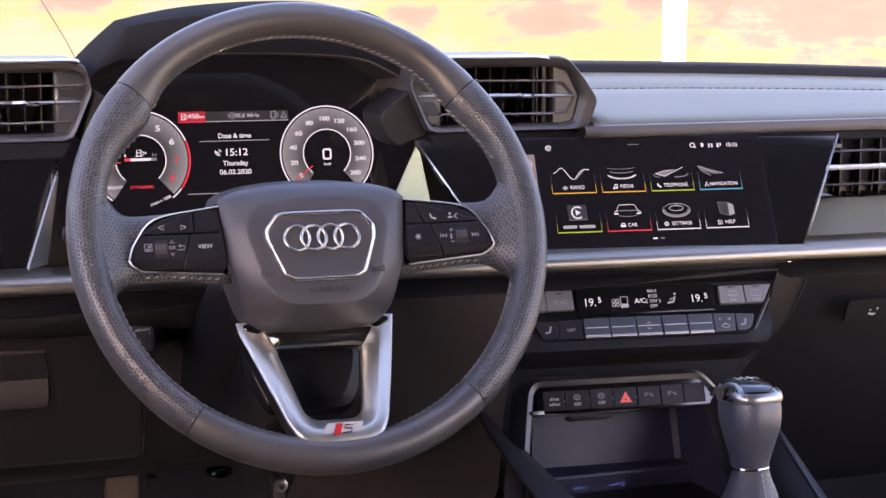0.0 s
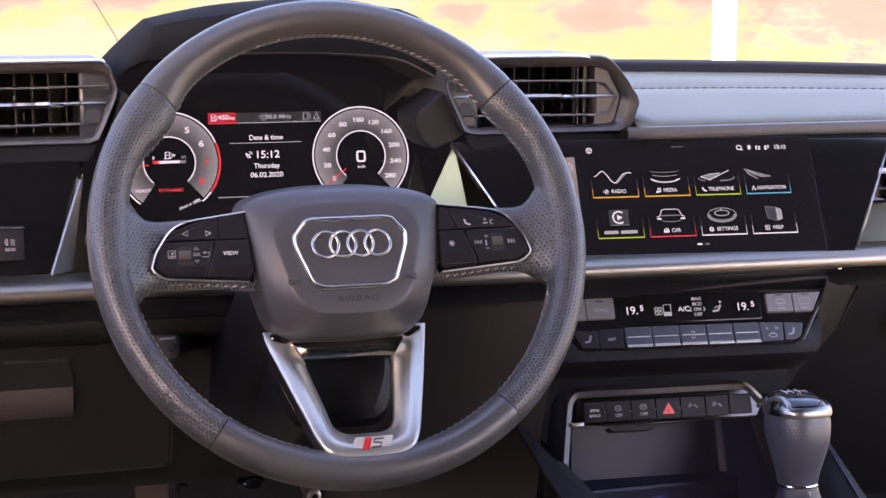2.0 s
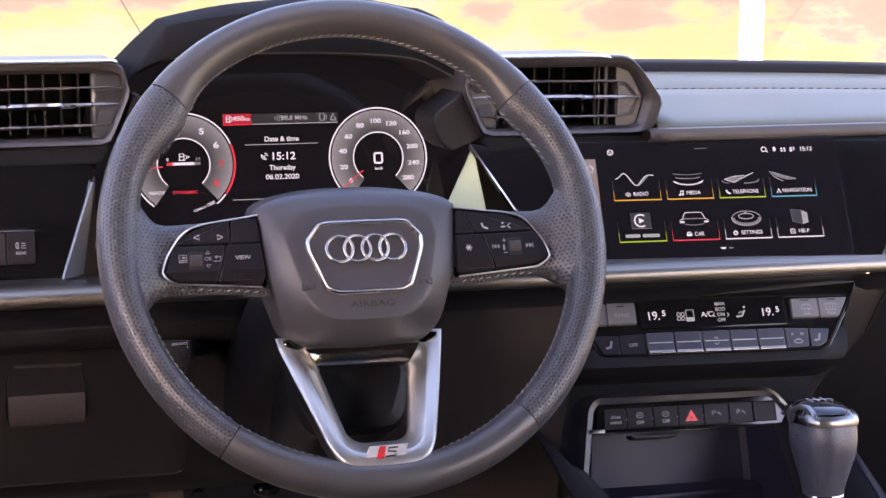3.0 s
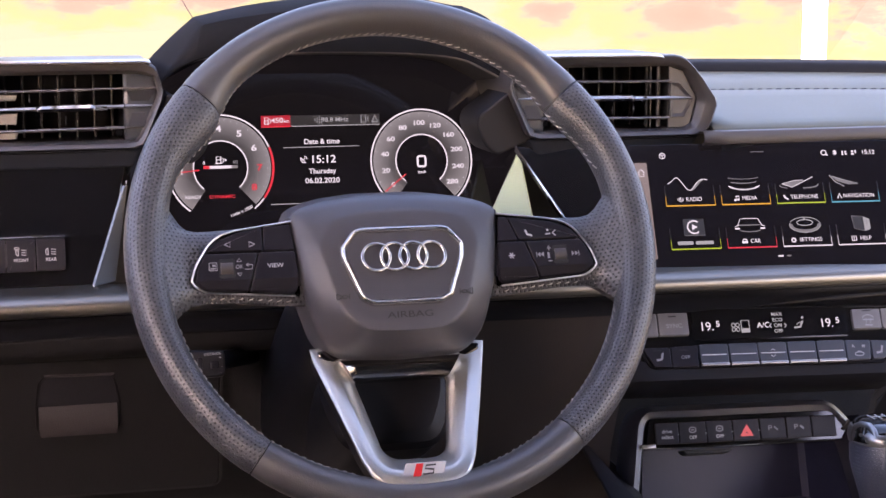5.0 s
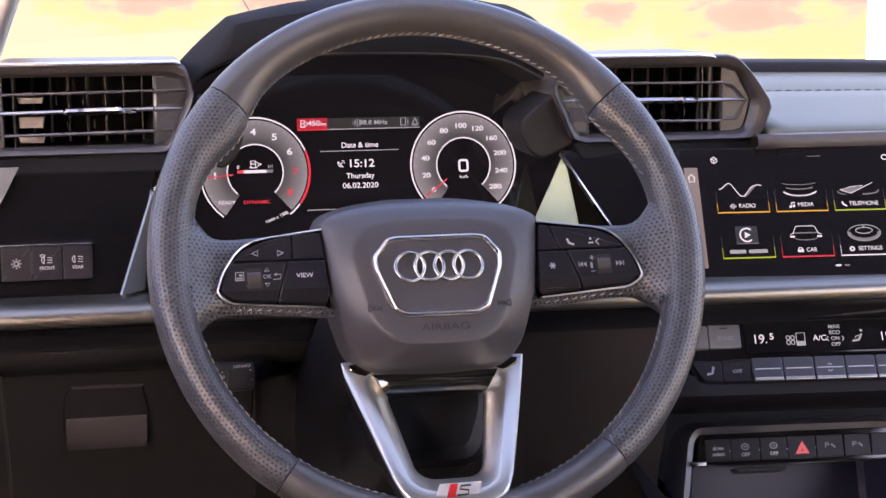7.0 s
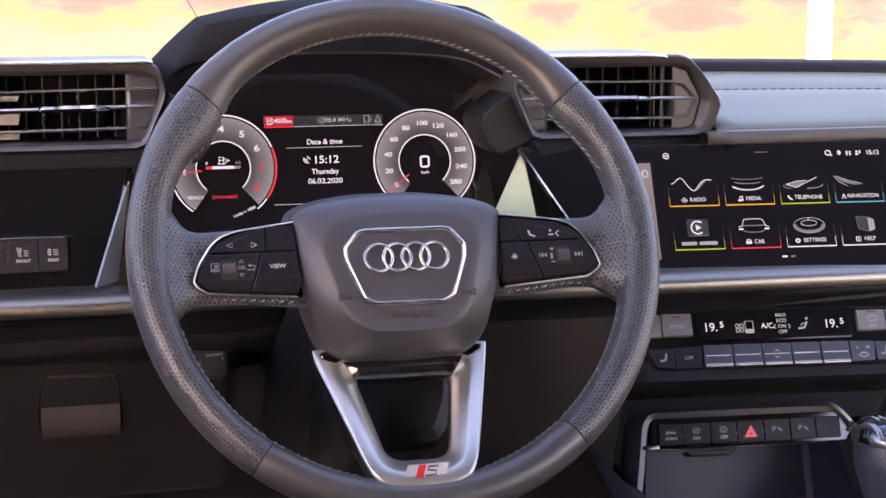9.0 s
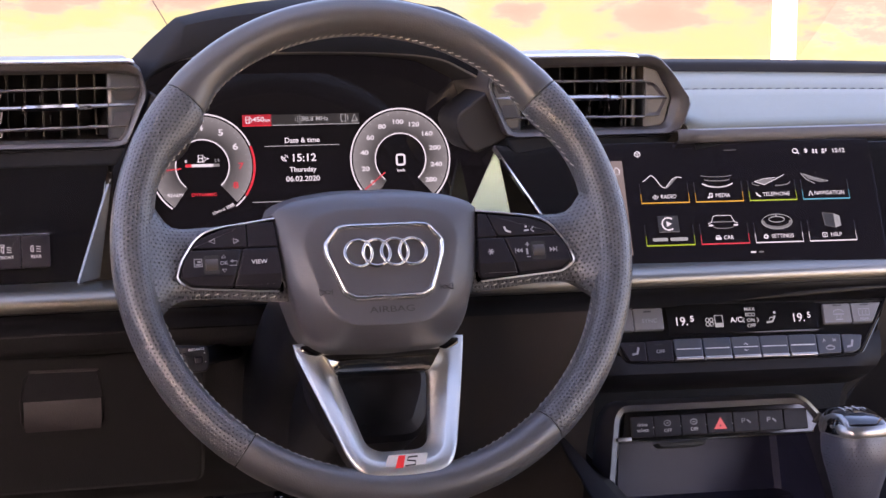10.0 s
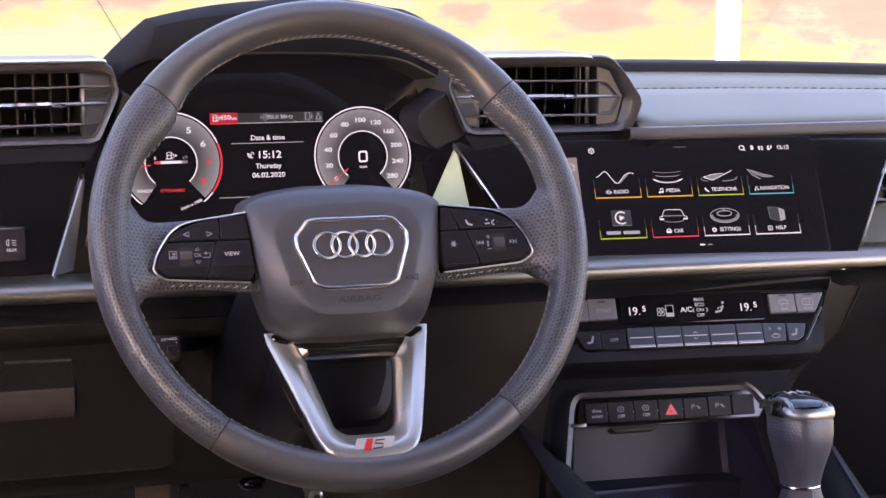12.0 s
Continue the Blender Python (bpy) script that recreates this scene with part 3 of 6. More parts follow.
# ---- air vents ----
def build_vent(cx, cy, cz, s, tab, run, label):
    """A vent whose pointed end lies at s * x; local x to the right, y up, z to the driver."""
    v = thing("air_vent", plane(cx, cy, cz, 0, 0), label, "air vent", "dashboard air vents")
    f = lambda ps: ccw([(s * x, y) for x, y in ps])
    outer = rounded(f([(-84, 30), (-80, 34.5), (50, 35), (58, 32.4), (71.5, 17.3), (86.2, -3.3), (79, -23.5), (72, -29.5), (-69, -29.5), (-73, -27), (-89, 10)]), 3, 3)
    inner = rounded(f([(-81, 25.5), (46, 25.5), (58, 22), (70, -0.3), (64.4, -21.4), (58, -24), (-68, -24), (-84, 10)]), 2, 3)
    no, ni = polar(outer, 90), polar(inner, 90)
    cut = lambda k: [(a[0] * (1 - k) + b[0] * k, a[1] * (1 - k) + b[1] * k) for a, b in zip(no, ni)]
    part("housing", skin(bmesh.new(), [at_z(no, -130), at_z(no, -3.5), at_z(cut(0.06), -1), at_z(cut(0.14), 0), at_z(cut(0.62), -1.6), at_z(cut(0.7), -2.6), at_z(ni, -7), at_z(ni, -24)]), VENT_PLASTIC, v, "grey plastic surround")
    bar = [(33, -60), (33.2, -4), (33.6, 0.4), (34.3, 2), (35.2, 1.8), (35.9, 0), (36.3, -5), (35.4, -30), (33.4, -60)]
    sec = [[(s * x, y - d, z - q) for y, z in bar] for x, d, q in ((-80, 2.2, 5), (-79, 0.8, 2), (-76.5, 0.1, 0.4), (-74, 0, 0), (run - 14, 0, 0), (run - 4, 0.8, 1.0), (run, 2.6, 3))]
    part("top_plate", skin(bmesh.new(), sec, cap0=True, cap1=True), SATIN, v, "bright satin top edge")
    part("chin", prism(rounded(f([(-72, -30), (72, -30), (64, -39.5), (56, -44), (-64, -44)]), 3, 2), -100, -5, 2), HOOD_SKIN, v)
    part("duct", skin(bmesh.new(), [at_z(ni, -23), at_z(ni, -95)], cap1=True), VENT_BACK, v, "black air duct")
    for y, x0, x1, th, mat in ((14, -83, 46, 1.1, SLAT), (0.8, -80, 64, 1.5, DARK_SATIN), (-15, -74, 45, 1.1, SLAT)):
        sec = []
        for k in range(13):
            x = x0 + (x1 - x0) * k / 12
            t = th * (0.45 if k in (0, 12) and mat is DARK_SATIN else 1.0)
            sec.append([(s * x, y - 0.012 * x + dy * t, dz) for dy, dz in ((0, -5.2), (0.8, -6), (1, -9), (0.4, -20), (-0.4, -20), (-1, -9), (-0.8, -6))])
        part("slat", skin(bmesh.new(), sec, cap0=True, cap1=True), mat, v, "bright satin slat" if mat is DARK_SATIN else "")
    tx = s * tab
    part("slider", skin(bmesh.new(), [[(tx + x, 0.8 - 0.012 * s * (tx + x) + dy * k, dz + e) for dy, dz in ((0, -3.2), (1.6, -4.2), (2.2, -7), (1.6, -13), (-1.6, -13), (-2.2, -7), (-1.6, -4.2))] for x, k, e in ((-21, 0.6, -1), (-19, 1.25, 0), (-16.5, 1.35, 0), (-15.5, 1.15, -0.4), (-4, 1.3, -0.2), (8, 1.3, -0.2), (15.5, 1.15, -0.4), (16.5, 1.4, 0), (19, 1.3, 0), (21, 0.6, -1))], cap0=True, cap1=True), BRIDGE, v, "silver adjuster tab")
    part("slider_end", skin(bmesh.new(), [[(tx + x, 0.5 + dy * k, dz) for dy, dz in ((0, -4), (1.5, -5.4), (1.5, -10), (-1.5, -10), (-1.5, -5.4))] for x, k in ((20, 0.9), (22, 1.3), (24, 0.8), (26, 1.3), (28, 0.8), (30, 0.9))], cap0=True, cap1=True), CHROME, v, "notched chrome end")
    for k in range(8):
        x = s * (-52 + 13.4 * k)
        part("vane", block(x - 0.8, -24, -80, x + 0.8, 25, -52, 0.4), VENT_DARK, v)
    # short light rods added to imitate broken glints on the vanes
    for x, y0, y1 in ((-24, 5, 11), (-10, 4, 9.5), (9, 5, 11), (-17, -12, -6), (2, -12.4, -7), (20, -12, -6)):
        part("glint_rod", tube([(s * x, y0, -19), (s * x, y1, -19)], 0.55, 8), ROD, v, "small upright rod added as a glint behind the slats")
    if run < 60:
        for x, r, mat in ((41, 2.2, ROD), (31, 1.2, SHROUD), (34.5, 0.8, VENT_PLASTIC)):
            part("link_rod", tube([(x, -23.5, -20), (x, 25, -20)], r, 10), mat, v, "upright link rod behind the slats")
    if run > 60:
        for y0, y1 in ((6.6, 11), (-10.8, -2.6), (-21.6, -16.8)):
            part("guide", prism([(-35, y0), (-19, y0), (-17.5, y1), (-36, y1)], -24, -15, 0.6), TAB_GREY, v, "pale guide behind the slats")
        part("divider", block(-38.8, -24, -30, -37.6, 25, -9, 0.2), RUBBER, v)
    # the pointed end: a sunk floor with a raised, bevelled plate
    part("end_floor", prism(rounded(f([(45.5, 25.4), (57.5, 21.6), (69.4, -0.3), (64, -21), (57.6, -23.8), (45.5, -23.8)]), 1, 2), -30, -9, 0.6), VENT_PLASTIC, v)
    plate = ccw(f([(46, 13), (54, 12.4), (66.4, -1), (58.4, -15.4), (46, -15.6)]))
    part("end_plate", skin(bmesh.new(), [at_z(plate, -10), at_z(plate, -6.4), at_z(inset(plate, 0.6), -5.8), at_z(inset(plate, 3.2), -7.2)], cap1=True), VENT_PLASTIC, v, "grey bevelled end piece")
    for y in (14.6, 1.5, -14.4):
        part("joint", block(s * -59.6 - 0.5, y - 2, -14, s * -59.6 + 0.5, y + 2, -4.9, 0.2), RUBBER, v)
    # the inner end: a pale face with two scoops between the slats
    face = ccw(f([(-59.5, 25.4), (-80.6, 25.4), (-85.6, 10), (-71, -23.9), (-59, -23.9)]))
    part("end_face", skin(bmesh.new(), [at_z(face, -30), at_z(face, -8.4), at_z(inset(face, 0.5), -7.8), at_z(inset(face, 2.6), -7.0)], cap1=True), VENT_FACE, v, "blue-grey faceted end piece")
    for up, lo in (((-61.5, -82, 12.6), (-65, -77.6, 5.4)), ((-65, -74.4, -3.4), (-61.5, -75.6, -13.4))):
        top = [(s * up[0], up[2]), (s * up[1], up[2])]
        low = [(s * lo[0], lo[2]), (s * lo[1], lo[2])]
        hi, bo = (-4.6, -6.8) if up[2] > 0 else (-6.8, -4.6)
        part("scoop", skin(bmesh.new(), [[(*top[0], -7.4), (*top[1], -7.4)], [(*top[0], hi), (*top[1], hi)], [(*low[0], bo), (*low[1], bo)], [(*low[0], -7.4), (*low[1], -7.4)]], closed=False), COWL, v, smooth=False)
    return v


build_vent(0.213, 0.185, 0.767, 1, -4, 40, "grey air vent with a chrome centre slat beside the hood")
build_vent(-0.229, 0.190, 0.768, -1, -17, 78, "grey air vent with a chrome centre slat by the door")


# ---- instrument cluster ----
CLU = plane(0, 0.285, 0.72, 0, 9)


def build_cluster():
    c = thing("instrument_cluster", CLU, "black digital instrument display with two white dials, switched on", "instrument cluster")
    part("glass", prism(rounded([(-165, -75), (160, -75), (160, 40), (140, 62), (100, 84), (-95, 84), (-140, 62), (-165, 30)], 6, 3), -12, 0, 1), GLASS_BLACK, c, "black display glass")
    z = 0.5
    for cx, cy, nm in ((-91.8, -8, "rev_dial"), (75.3, -7, "speed_dial")):
        at = (cx, cy, 0)
        face = part(nm, flat(sector(22, 41, -48, 234, 60), z, 0.3), DIAL_FACE, c, "grey dial ring", at=at, smooth=False)
        red = nm == "rev_dial"
        if red:
            part("outer_line", flats([sector(42.2, 43.5, 22, 233, 60), sector(42.2, 43.5, -52, -37, 10)], z), L_WHITE, face, smooth=False)
            part("red_zone", flat(sector(42.0, 43.8, -36, 21, 30), z), L_RED, face, smooth=False)
        else:
            part("outer_line", flat(sector(42.2, 43.5, -50, 233, 70), z), L_WHITE, face, smooth=False)
        part("inner_line", flat(sector(21.4, 22.5, -48, 230, 60), z + 0.1), L_WHITE, face, smooth=False)
        if red:
            nums = [("1", 184), ("2", 152), ("3", 121), ("4", 91), ("5", 59.5), ("6", 29), ("7", -1.5), ("8", -32)]
            ticks = [184 - 31 * k / 4 for k in range(-4, 30)]
        else:
            nums = [("0", 218), ("20", 194), ("40", 169), ("60", 144), ("80", 118.5), ("100", 92.5), ("120", 67), ("160", 41.5), ("200", 16), ("240", -10), ("280", -35.5)]
            ticks = [218 - 12.7 * k for k in range(0, 21)]
        part("scale", flats([[(r * math.cos(radians(a)) - h * math.sin(radians(a)), r * math.sin(radians(a)) + h * math.cos(radians(a))) for r, h in ((37.8, -0.25), (40.2, -0.25), (40.2, 0.25), (37.8, 0.25))] for a in ticks], z + 0.15), L_DIM, face, smooth=False)
        for txt, a in nums:
            r = 31.5
            hot = red and txt in "78"
            writing("numeral", txt, r * math.cos(radians(a)), r * math.sin(radians(a)), 5.0 if red else 3.7, L_RED if hot else L_WHITE, face, z=z + 0.2, wide=1.3, bold=0.035)
        a = radians(185 if red else 218)
        p = [(r * math.cos(a), r * math.sin(a)) for r in (17.5, 40.5)]
        part("needle", flat(stroke(p, 1.1), z + 0.5), L_RED, face, "red needle", smooth=False)
        if red:
            part("fuel_bar", flats([rect(-14, -0.6, 9, 1.8)], z), L_WHITE, face, smooth=False)
            part("fuel_bar_rest", flats([rect(9.2, -0.6, 14, 1.8)], z), L_GREY, face, smooth=False)
            part("fuel_mark", flats([stroke([(-3.2, 3.8), (-3.2, 9), (0.4, 9), (0.4, 3.8)], 0.8), rect(-3.2, 6.2, 0.4, 6.9), rect(-4.4, 3.2, 1.6, 4), stroke([(1.2, 8), (2.6, 7), (2.6, 4.6), (1.4, 4.6)], 0.6), [(3.6, 5), (5.6, 6.2), (3.6, 7.4)]], z), L_WHITE, face, smooth=False)
            part("fuel_red", flats([rect(-14, -0.6, -9, 1.9)], z + 0.2), L_RED, face, smooth=False)
            writing("fuel_low", "0", -13.4, 4.2, 2.6, L_WHITE, face)
            writing("fuel_high", "1/1", 12, 4.2, 2.6, L_DIM, face)
            writing("mode_text", "DYNAMIC", 0.5, -23.5, 2.6, L_RED, face, wide=1.25)
            writing("ready_text", "READY", -23, -23.3, 2.6, L_WHITE, face, wide=1.15, z=z + 0.2)
            writing("unit_text", "1/min x 1000", 15.5, -36, 2.6, L_WHITE, face, turn=22)
        else:
            d = ring(rounded(rect(-4.2, -5.6, 4.2, 4.6), 2.6, 4), [(0, z - 0.2), (0, z), (1.7, z), (1.7, z - 0.2)])
            part("speed_digit", d, L_WHITE, face, smooth=False)
            writing("speed_unit", "km/h", 0, -9.5, 2.4, L_WHITE, face)
    bar = part("status_bar", flat(rect(-33.4, 24.6, 41, 33.0), z), L_FAINT, c, "grey status bar", smooth=False)
    part("status_line", flat(rect(-33, 23.9, 41, 24.6), z), L_DIM, bar, smooth=False)
    part("range_field", flat(rect(-57.5, 24.6, -33.4, 33.4), z), L_DEEP_RED, bar, "red range field", smooth=False)
    part("range_line", flat(rect(-57.5, 23.7, -33.4, 24.6), z + 0.1), L_RED, bar, smooth=False)
    part("pump_mark", flats([stroke([(-54.5, 26.6), (-54.5, 31.8), (-51.6, 31.8), (-51.6, 26.6)], 0.7), rect(-54.5, 29, -51.6, 29.6), rect(-55.2, 26.2, -50.8, 26.9), stroke([(-51, 31), (-49.6, 30), (-49.6, 27.4), (-50.8, 27.4)], 0.6)], z + 0.2), L_WHITE, bar, smooth=False)
    writing("range_text", "450", -44.2, 29.2, 4.0, L_WHITE, bar, z=z + 0.3, wide=1.15)
    writing("range_unit", "km", -36.6, 28.6, 2.6, L_WHITE, bar, z=z + 0.3)
    part("aerial_mark", flats([rect(-13 + 1.8 * k - 0.25, 29 - h, -13 + 1.8 * k + 0.25, 29 + h) for k, h in ((0, 1.2), (1, 2.6), (2, 3.6), (3, 2.6), (4, 1.2))], z + 0.2), L_DIM, bar, smooth=False)
    writing("station_text", "98.8 MHz", 3.5, 28.9, 3.6, L_DIM, bar, z=z + 0.2, wide=1.12)
    part("small_marks", flats([stroke([(25.5, 26.3), (25.5, 32), (29.5, 32), (29.5, 26.3), (25.5, 26.3)], 0.7), rect(31, 27, 31.6, 31), stroke([(34.6, 26.4), (37, 32), (39.4, 26.4)], 0.8), stroke([(34.6, 26.4), (39.4, 26.4)], 0.8)], z + 0.2), L_DIM, bar, smooth=False)
    writing("heading", "Date & time", -8.2, 11.2, 4.2, L_WHITE, c)
    part("heading_line", flat(rect(-40, 6.6, 23, 7.2), z), L_DIM, c, smooth=False)
    writing("clock_text", "15:12", -7.6, -3.6, 6.2, L_WHITE, c, wide=1.1)
    part("dish_mark", flats([stroke([(-26.2, -1.6), (-26.0, -3.8), (-24.4, -5.6), (-22.0, -6.0), (-26.2, -1.6)], 0.8), stroke([(-24.2, -3.8), (-22.4, -2.0)], 0.7), stroke([(-23.4, -0.6), (-21.4, -1.2), (-20.8, -3.2)], 0.6)], z), L_WHITE, c, smooth=False)
    writing("day_text", "Thursday", -8.6, -13.2, 4.2, L_WHITE, c)
    writing("date_text", "06.02.2020", -8.8, -21, 4.2, L_WHITE, c, wide=1.08)
    part("foot_line", flat(rect(-52, -39.6, 38, -38.9), z), L_DIM, c, smooth=False)


build_cluster()


# ---- centre display ----
MMI = plane(0.32, 0.148, 0.675, 5, 28)


def ellipse_line(cx, cy, rx, ry, w, a0=0, a1=360, n=28):
    return stroke([(cx + rx * math.cos(radians(a0 + (a1 - a0) * i / n)), cy + ry * math.sin(radians(a0 + (a1 - a0) * i / n))) for i in range(n + 1)], w)


def build_screen():
    t = thing("touch_screen", MMI, "wide black touch screen with eight menu tiles, switched on", "touch screen")
    edge = [(-191, 64), (202, 60), (150, -44), (-133, -42)]
    part("bezel", prism(edge, -10, -0.6, 0.5), GLOSS, t, "piano black surround")
    part("glass", prism(rect(-101, -43, 125, 63), -6, 0, 0.3), GLASS_BLACK, t, "black display glass")
    part("chrome_edge", tube([(203.5, 61, 0.4), (153.3, -40.5, 0.4)], 0.8, 8), DARK_SATIN, t, "bright chrome edge")
    part("chrome_edge", tube([(-192, 64, 0.5), (-134, -42, 0.5)], 1.0, 8), CHROME, t, "bright chrome edge")
    z = 0.4
    side = part("side_bar", flat(rect(-98, -33, -87.6, 47.5), z), L_TAN, t, "tan shortcut bar", smooth=False)
    part("home_mark", flats([stroke([(-95.6, 39), (-92.8, 42), (-90, 39)], 0.8), stroke([(-94.8, 39.4), (-94.8, 36), (-90.8, 36), (-90.8, 39.4)], 0.7)], z + 0.2), L_WHITE, side, smooth=False)
    part("bar_lines", flats([rect(-97.5, y, -88, y + 0.4) for y in (30, 12, -8)], z + 0.15), L_GREY, side, smooth=False)
    names = ["RADIO", "MEDIA", "TELEPHONE", "NAVIGATION", "", "CAR", "SETTINGS", "HELP"]
    cols = [L_AMBER, L_AMBER, L_LIME, L_CYAN, L_LIME, L_RED, L_WHITE, L_WHITE]
    for i, nm in enumerate(names):
        x0 = -75.5 + 45.45 * (i % 4)
        y0 = 10.6 if i < 4 else -25.6
        tile = part("tile", flat(rect(x0, y0 - 0.5, x0 + 40.2, y0 + 0.5), z), cols[i], t, "menu tile with a coloured underline", smooth=False)
        for xs in (x0, x0 + 39.85):
            part("tile_side", flat(rect(xs, y0 + 0.6, xs + 0.35, y0 + 8), z), cols[i], tile, smooth=False)
            part("tile_side_tip", flat(rect(xs, y0 + 8, xs + 0.3, y0 + 17), z), L_FAINT, tile, smooth=False)
        cx = x0 + 20
        if nm:
            wd = {"RADIO": 14, "MEDIA": 13.5, "TELEPHONE": 22, "NAVIGATION": 24, "CAR": 9, "SETTINGS": 20, "HELP": 11}[nm]
            writing("caption", nm, cx + 3.0, y0 + 5.0, 3.3, L_WHITE, tile, wide=0.9, bold=0.0)
            mx = cx + 3.0 - wd / 2 - 4.0
            mark = {"RADIO": [rect(mx - 2.2 + 1.1 * k, y0 + 5 - h, mx - 1.8 + 1.1 * k, y0 + 5 + h) for k, h in ((0, 0.8), (1, 1.6), (2, 2.3), (3, 1.6), (4, 0.8))],
                    "MEDIA": [circle(mx - 1, y0 + 3.6, 1.0, 10), circle(mx + 1.4, y0 + 4.0, 1.0, 10), rect(mx - 0.4, y0 + 3.6, mx + 0.1, y0 + 7), rect(mx + 2.0, y0 + 4, mx + 2.4, y0 + 7.4), rect(mx - 0.4, y0 + 6.4, mx + 2.4, y0 + 7.2)],
                    "TELEPHONE": [stroke([(mx - 1.6, y0 + 6.8), (mx - 1, y0 + 4.8), (mx + 1.6, y0 + 3.2)], 1.3)],
                    "NAVIGATION": [stroke([(mx - 1.6, y0 + 3), (mx, y0 + 7), (mx + 1.6, y0 + 3)], 0.9)],
                    "CAR": [rounded(rect(mx - 2.4, y0 + 3.4, mx + 2.4, y0 + 5.4), 0.6, 2), stroke([(mx - 1.8, y0 + 5.2), (mx - 1.1, y0 + 6.8), (mx + 1.1, y0 + 6.8), (mx + 1.8, y0 + 5.2)], 0.8)],
                    "SETTINGS": [ellipse_line(mx, y0 + 5, 1.5, 1.5, 1.1, n=12)],
                    "HELP": [stroke([(mx - 1.8, y0 + 3.2), (mx + 1.8, y0 + 3.2), (mx + 1.8, y0 + 6.8), (mx - 1.8, y0 + 6.8), (mx - 1.8, y0 + 3.2)], 0.6), rect(mx - 0.3, y0 + 4, mx + 0.3, y0 + 6)]}[nm]
            part("caption_mark", flats(mark, z), L_WHITE, tile, smooth=False)
        else:
            part("caption_bar", flats([rounded(rect(x0 + 5.5, y0 + 3.6, x0 + 18, y0 + 6.4), 0.8, 2), rounded(rect(x0 + 20, y0 + 3.6, x0 + 34.5, y0 + 6.4), 0.8, 2)], z), L_DIM, tile, smooth=False)
        iy = y0 + 18
        if i == 0:
            wave = [(x0 + 3 + k * 1.1, iy + 0.5 + 5.2 * math.exp(-((k - 7) / 4.2) ** 2) - 6.0 * math.exp(-((k - 16) / 4.6) ** 2) + 3.4 * math.exp(-((k - 27) / 7.0) ** 2)) for k in range(31)]
            part("icon", flats([stroke(wave, 0.65)], z), L_WHITE, tile, smooth=False)
            part("icon_glow", flats([wave[16:28] + [(x, y - 3.0 * math.sin(math.pi * q / 11)) for q, (x, y) in enumerate(wave[16:28])][::-1]], z - 0.1), L_GREY, tile, smooth=False)
        elif i == 1:
            part("icon", flats([ellipse_line(cx, iy - 1.6, 13, 4.0, 0.7, 188, 352), [(cx - 13, iy - 2), (cx - 9, iy - 3.6), (cx - 7, iy - 5.2), (cx - 11, iy - 4.2)], [(cx + 13, iy - 2), (cx + 9, iy - 3.6), (cx + 7, iy - 5.2), (cx + 11, iy - 4.2)]], z), L_WHITE, tile, smooth=False)
            part("icon_glow", flats([ellipse_line(cx, iy - 2.4, 11, 3.2, 1.4, 200, 340), ellipse_line(cx, iy + 1.6, 11, 1.8, 0.7, 195, 345), ellipse_line(cx, iy + 5, 13, 1.6, 0.45, 190, 350)], z - 0.1), L_GREY, tile, smooth=False)
        elif i == 2:
            part("icon", flats([[(cx - 14, iy - 1.6), (cx - 6, iy - 4.6), (cx + 3, iy + 0.6), (cx - 6, iy + 0.6)]], z), L_GREY, tile, smooth=False)
            part("icon_lines", flats([stroke([(cx - 14, iy - 1.6), (cx - 6, iy - 4.6), (cx + 12, iy + 3.8)], 0.6), stroke([(cx - 14, iy - 1.6), (cx - 5, iy + 0.8), (cx + 4, iy + 1.4)], 0.4)], z + 0.1), L_WHITE, tile, smooth=False)
            part("icon_glow", flats([ellipse_line(cx + 5, iy - 2.6, 11, 2.8, 0.9, 260, 372), ellipse_line(cx - 7, iy - 3, 9, 2.4, 0.6, 160, 250)], z), L_GREY, tile, smooth=False)
        elif i == 3:
            part("icon", flats([[(cx - 18, iy + 4.6), (cx - 13, iy - 0.4), (cx - 4, iy - 3.2), (cx + 3, iy - 3.0), (cx - 8, iy + 0.2)]], z), L_GREY, tile, smooth=False)
            part("icon_lines", flats([stroke([(cx - 19, iy + 4.8), (cx - 15, iy - 0.6), (cx - 8, iy - 4.6)], 0.6), stroke([(cx - 16.6, iy + 4.0), (cx - 7, iy + 0.4), (cx + 4, iy - 2.6)], 0.5)], z + 0.1), L_DIM, tile, smooth=False)
        elif i == 4:
            part("icon", flats([rounded(rect(cx - 8.5, iy - 7, cx + 8.5, iy + 7), 0.8, 3)], z), L_FAINT, tile, smooth=False)
            part("icon_edge", flats([rect(cx - 8.4, iy - 7, cx + 8.4, iy - 6.5)], z + 0.1), L_GREY, tile, smooth=False)
            part("icon_mark", flats([ellipse_line(cx, iy, 5.2, 5.2, 1.2, 50, 310), [(cx - 1.6, iy - 2.4), (cx + 3, iy), (cx - 1.6, iy + 2.4)]], z + 0.2), L_WHITE, tile, smooth=False)
        elif i == 5:
            part("icon", flats([[(cx - 9.4, iy + 1.0), (cx + 9.4, iy + 1.0), (cx + 7.4, iy + 0.2), (cx - 7.4, iy + 0.2)], ellipse_line(cx, iy - 3.4, 8.5, 1.6, 0.6, 180, 360, 16)], z), L_GREY, tile, smooth=False)
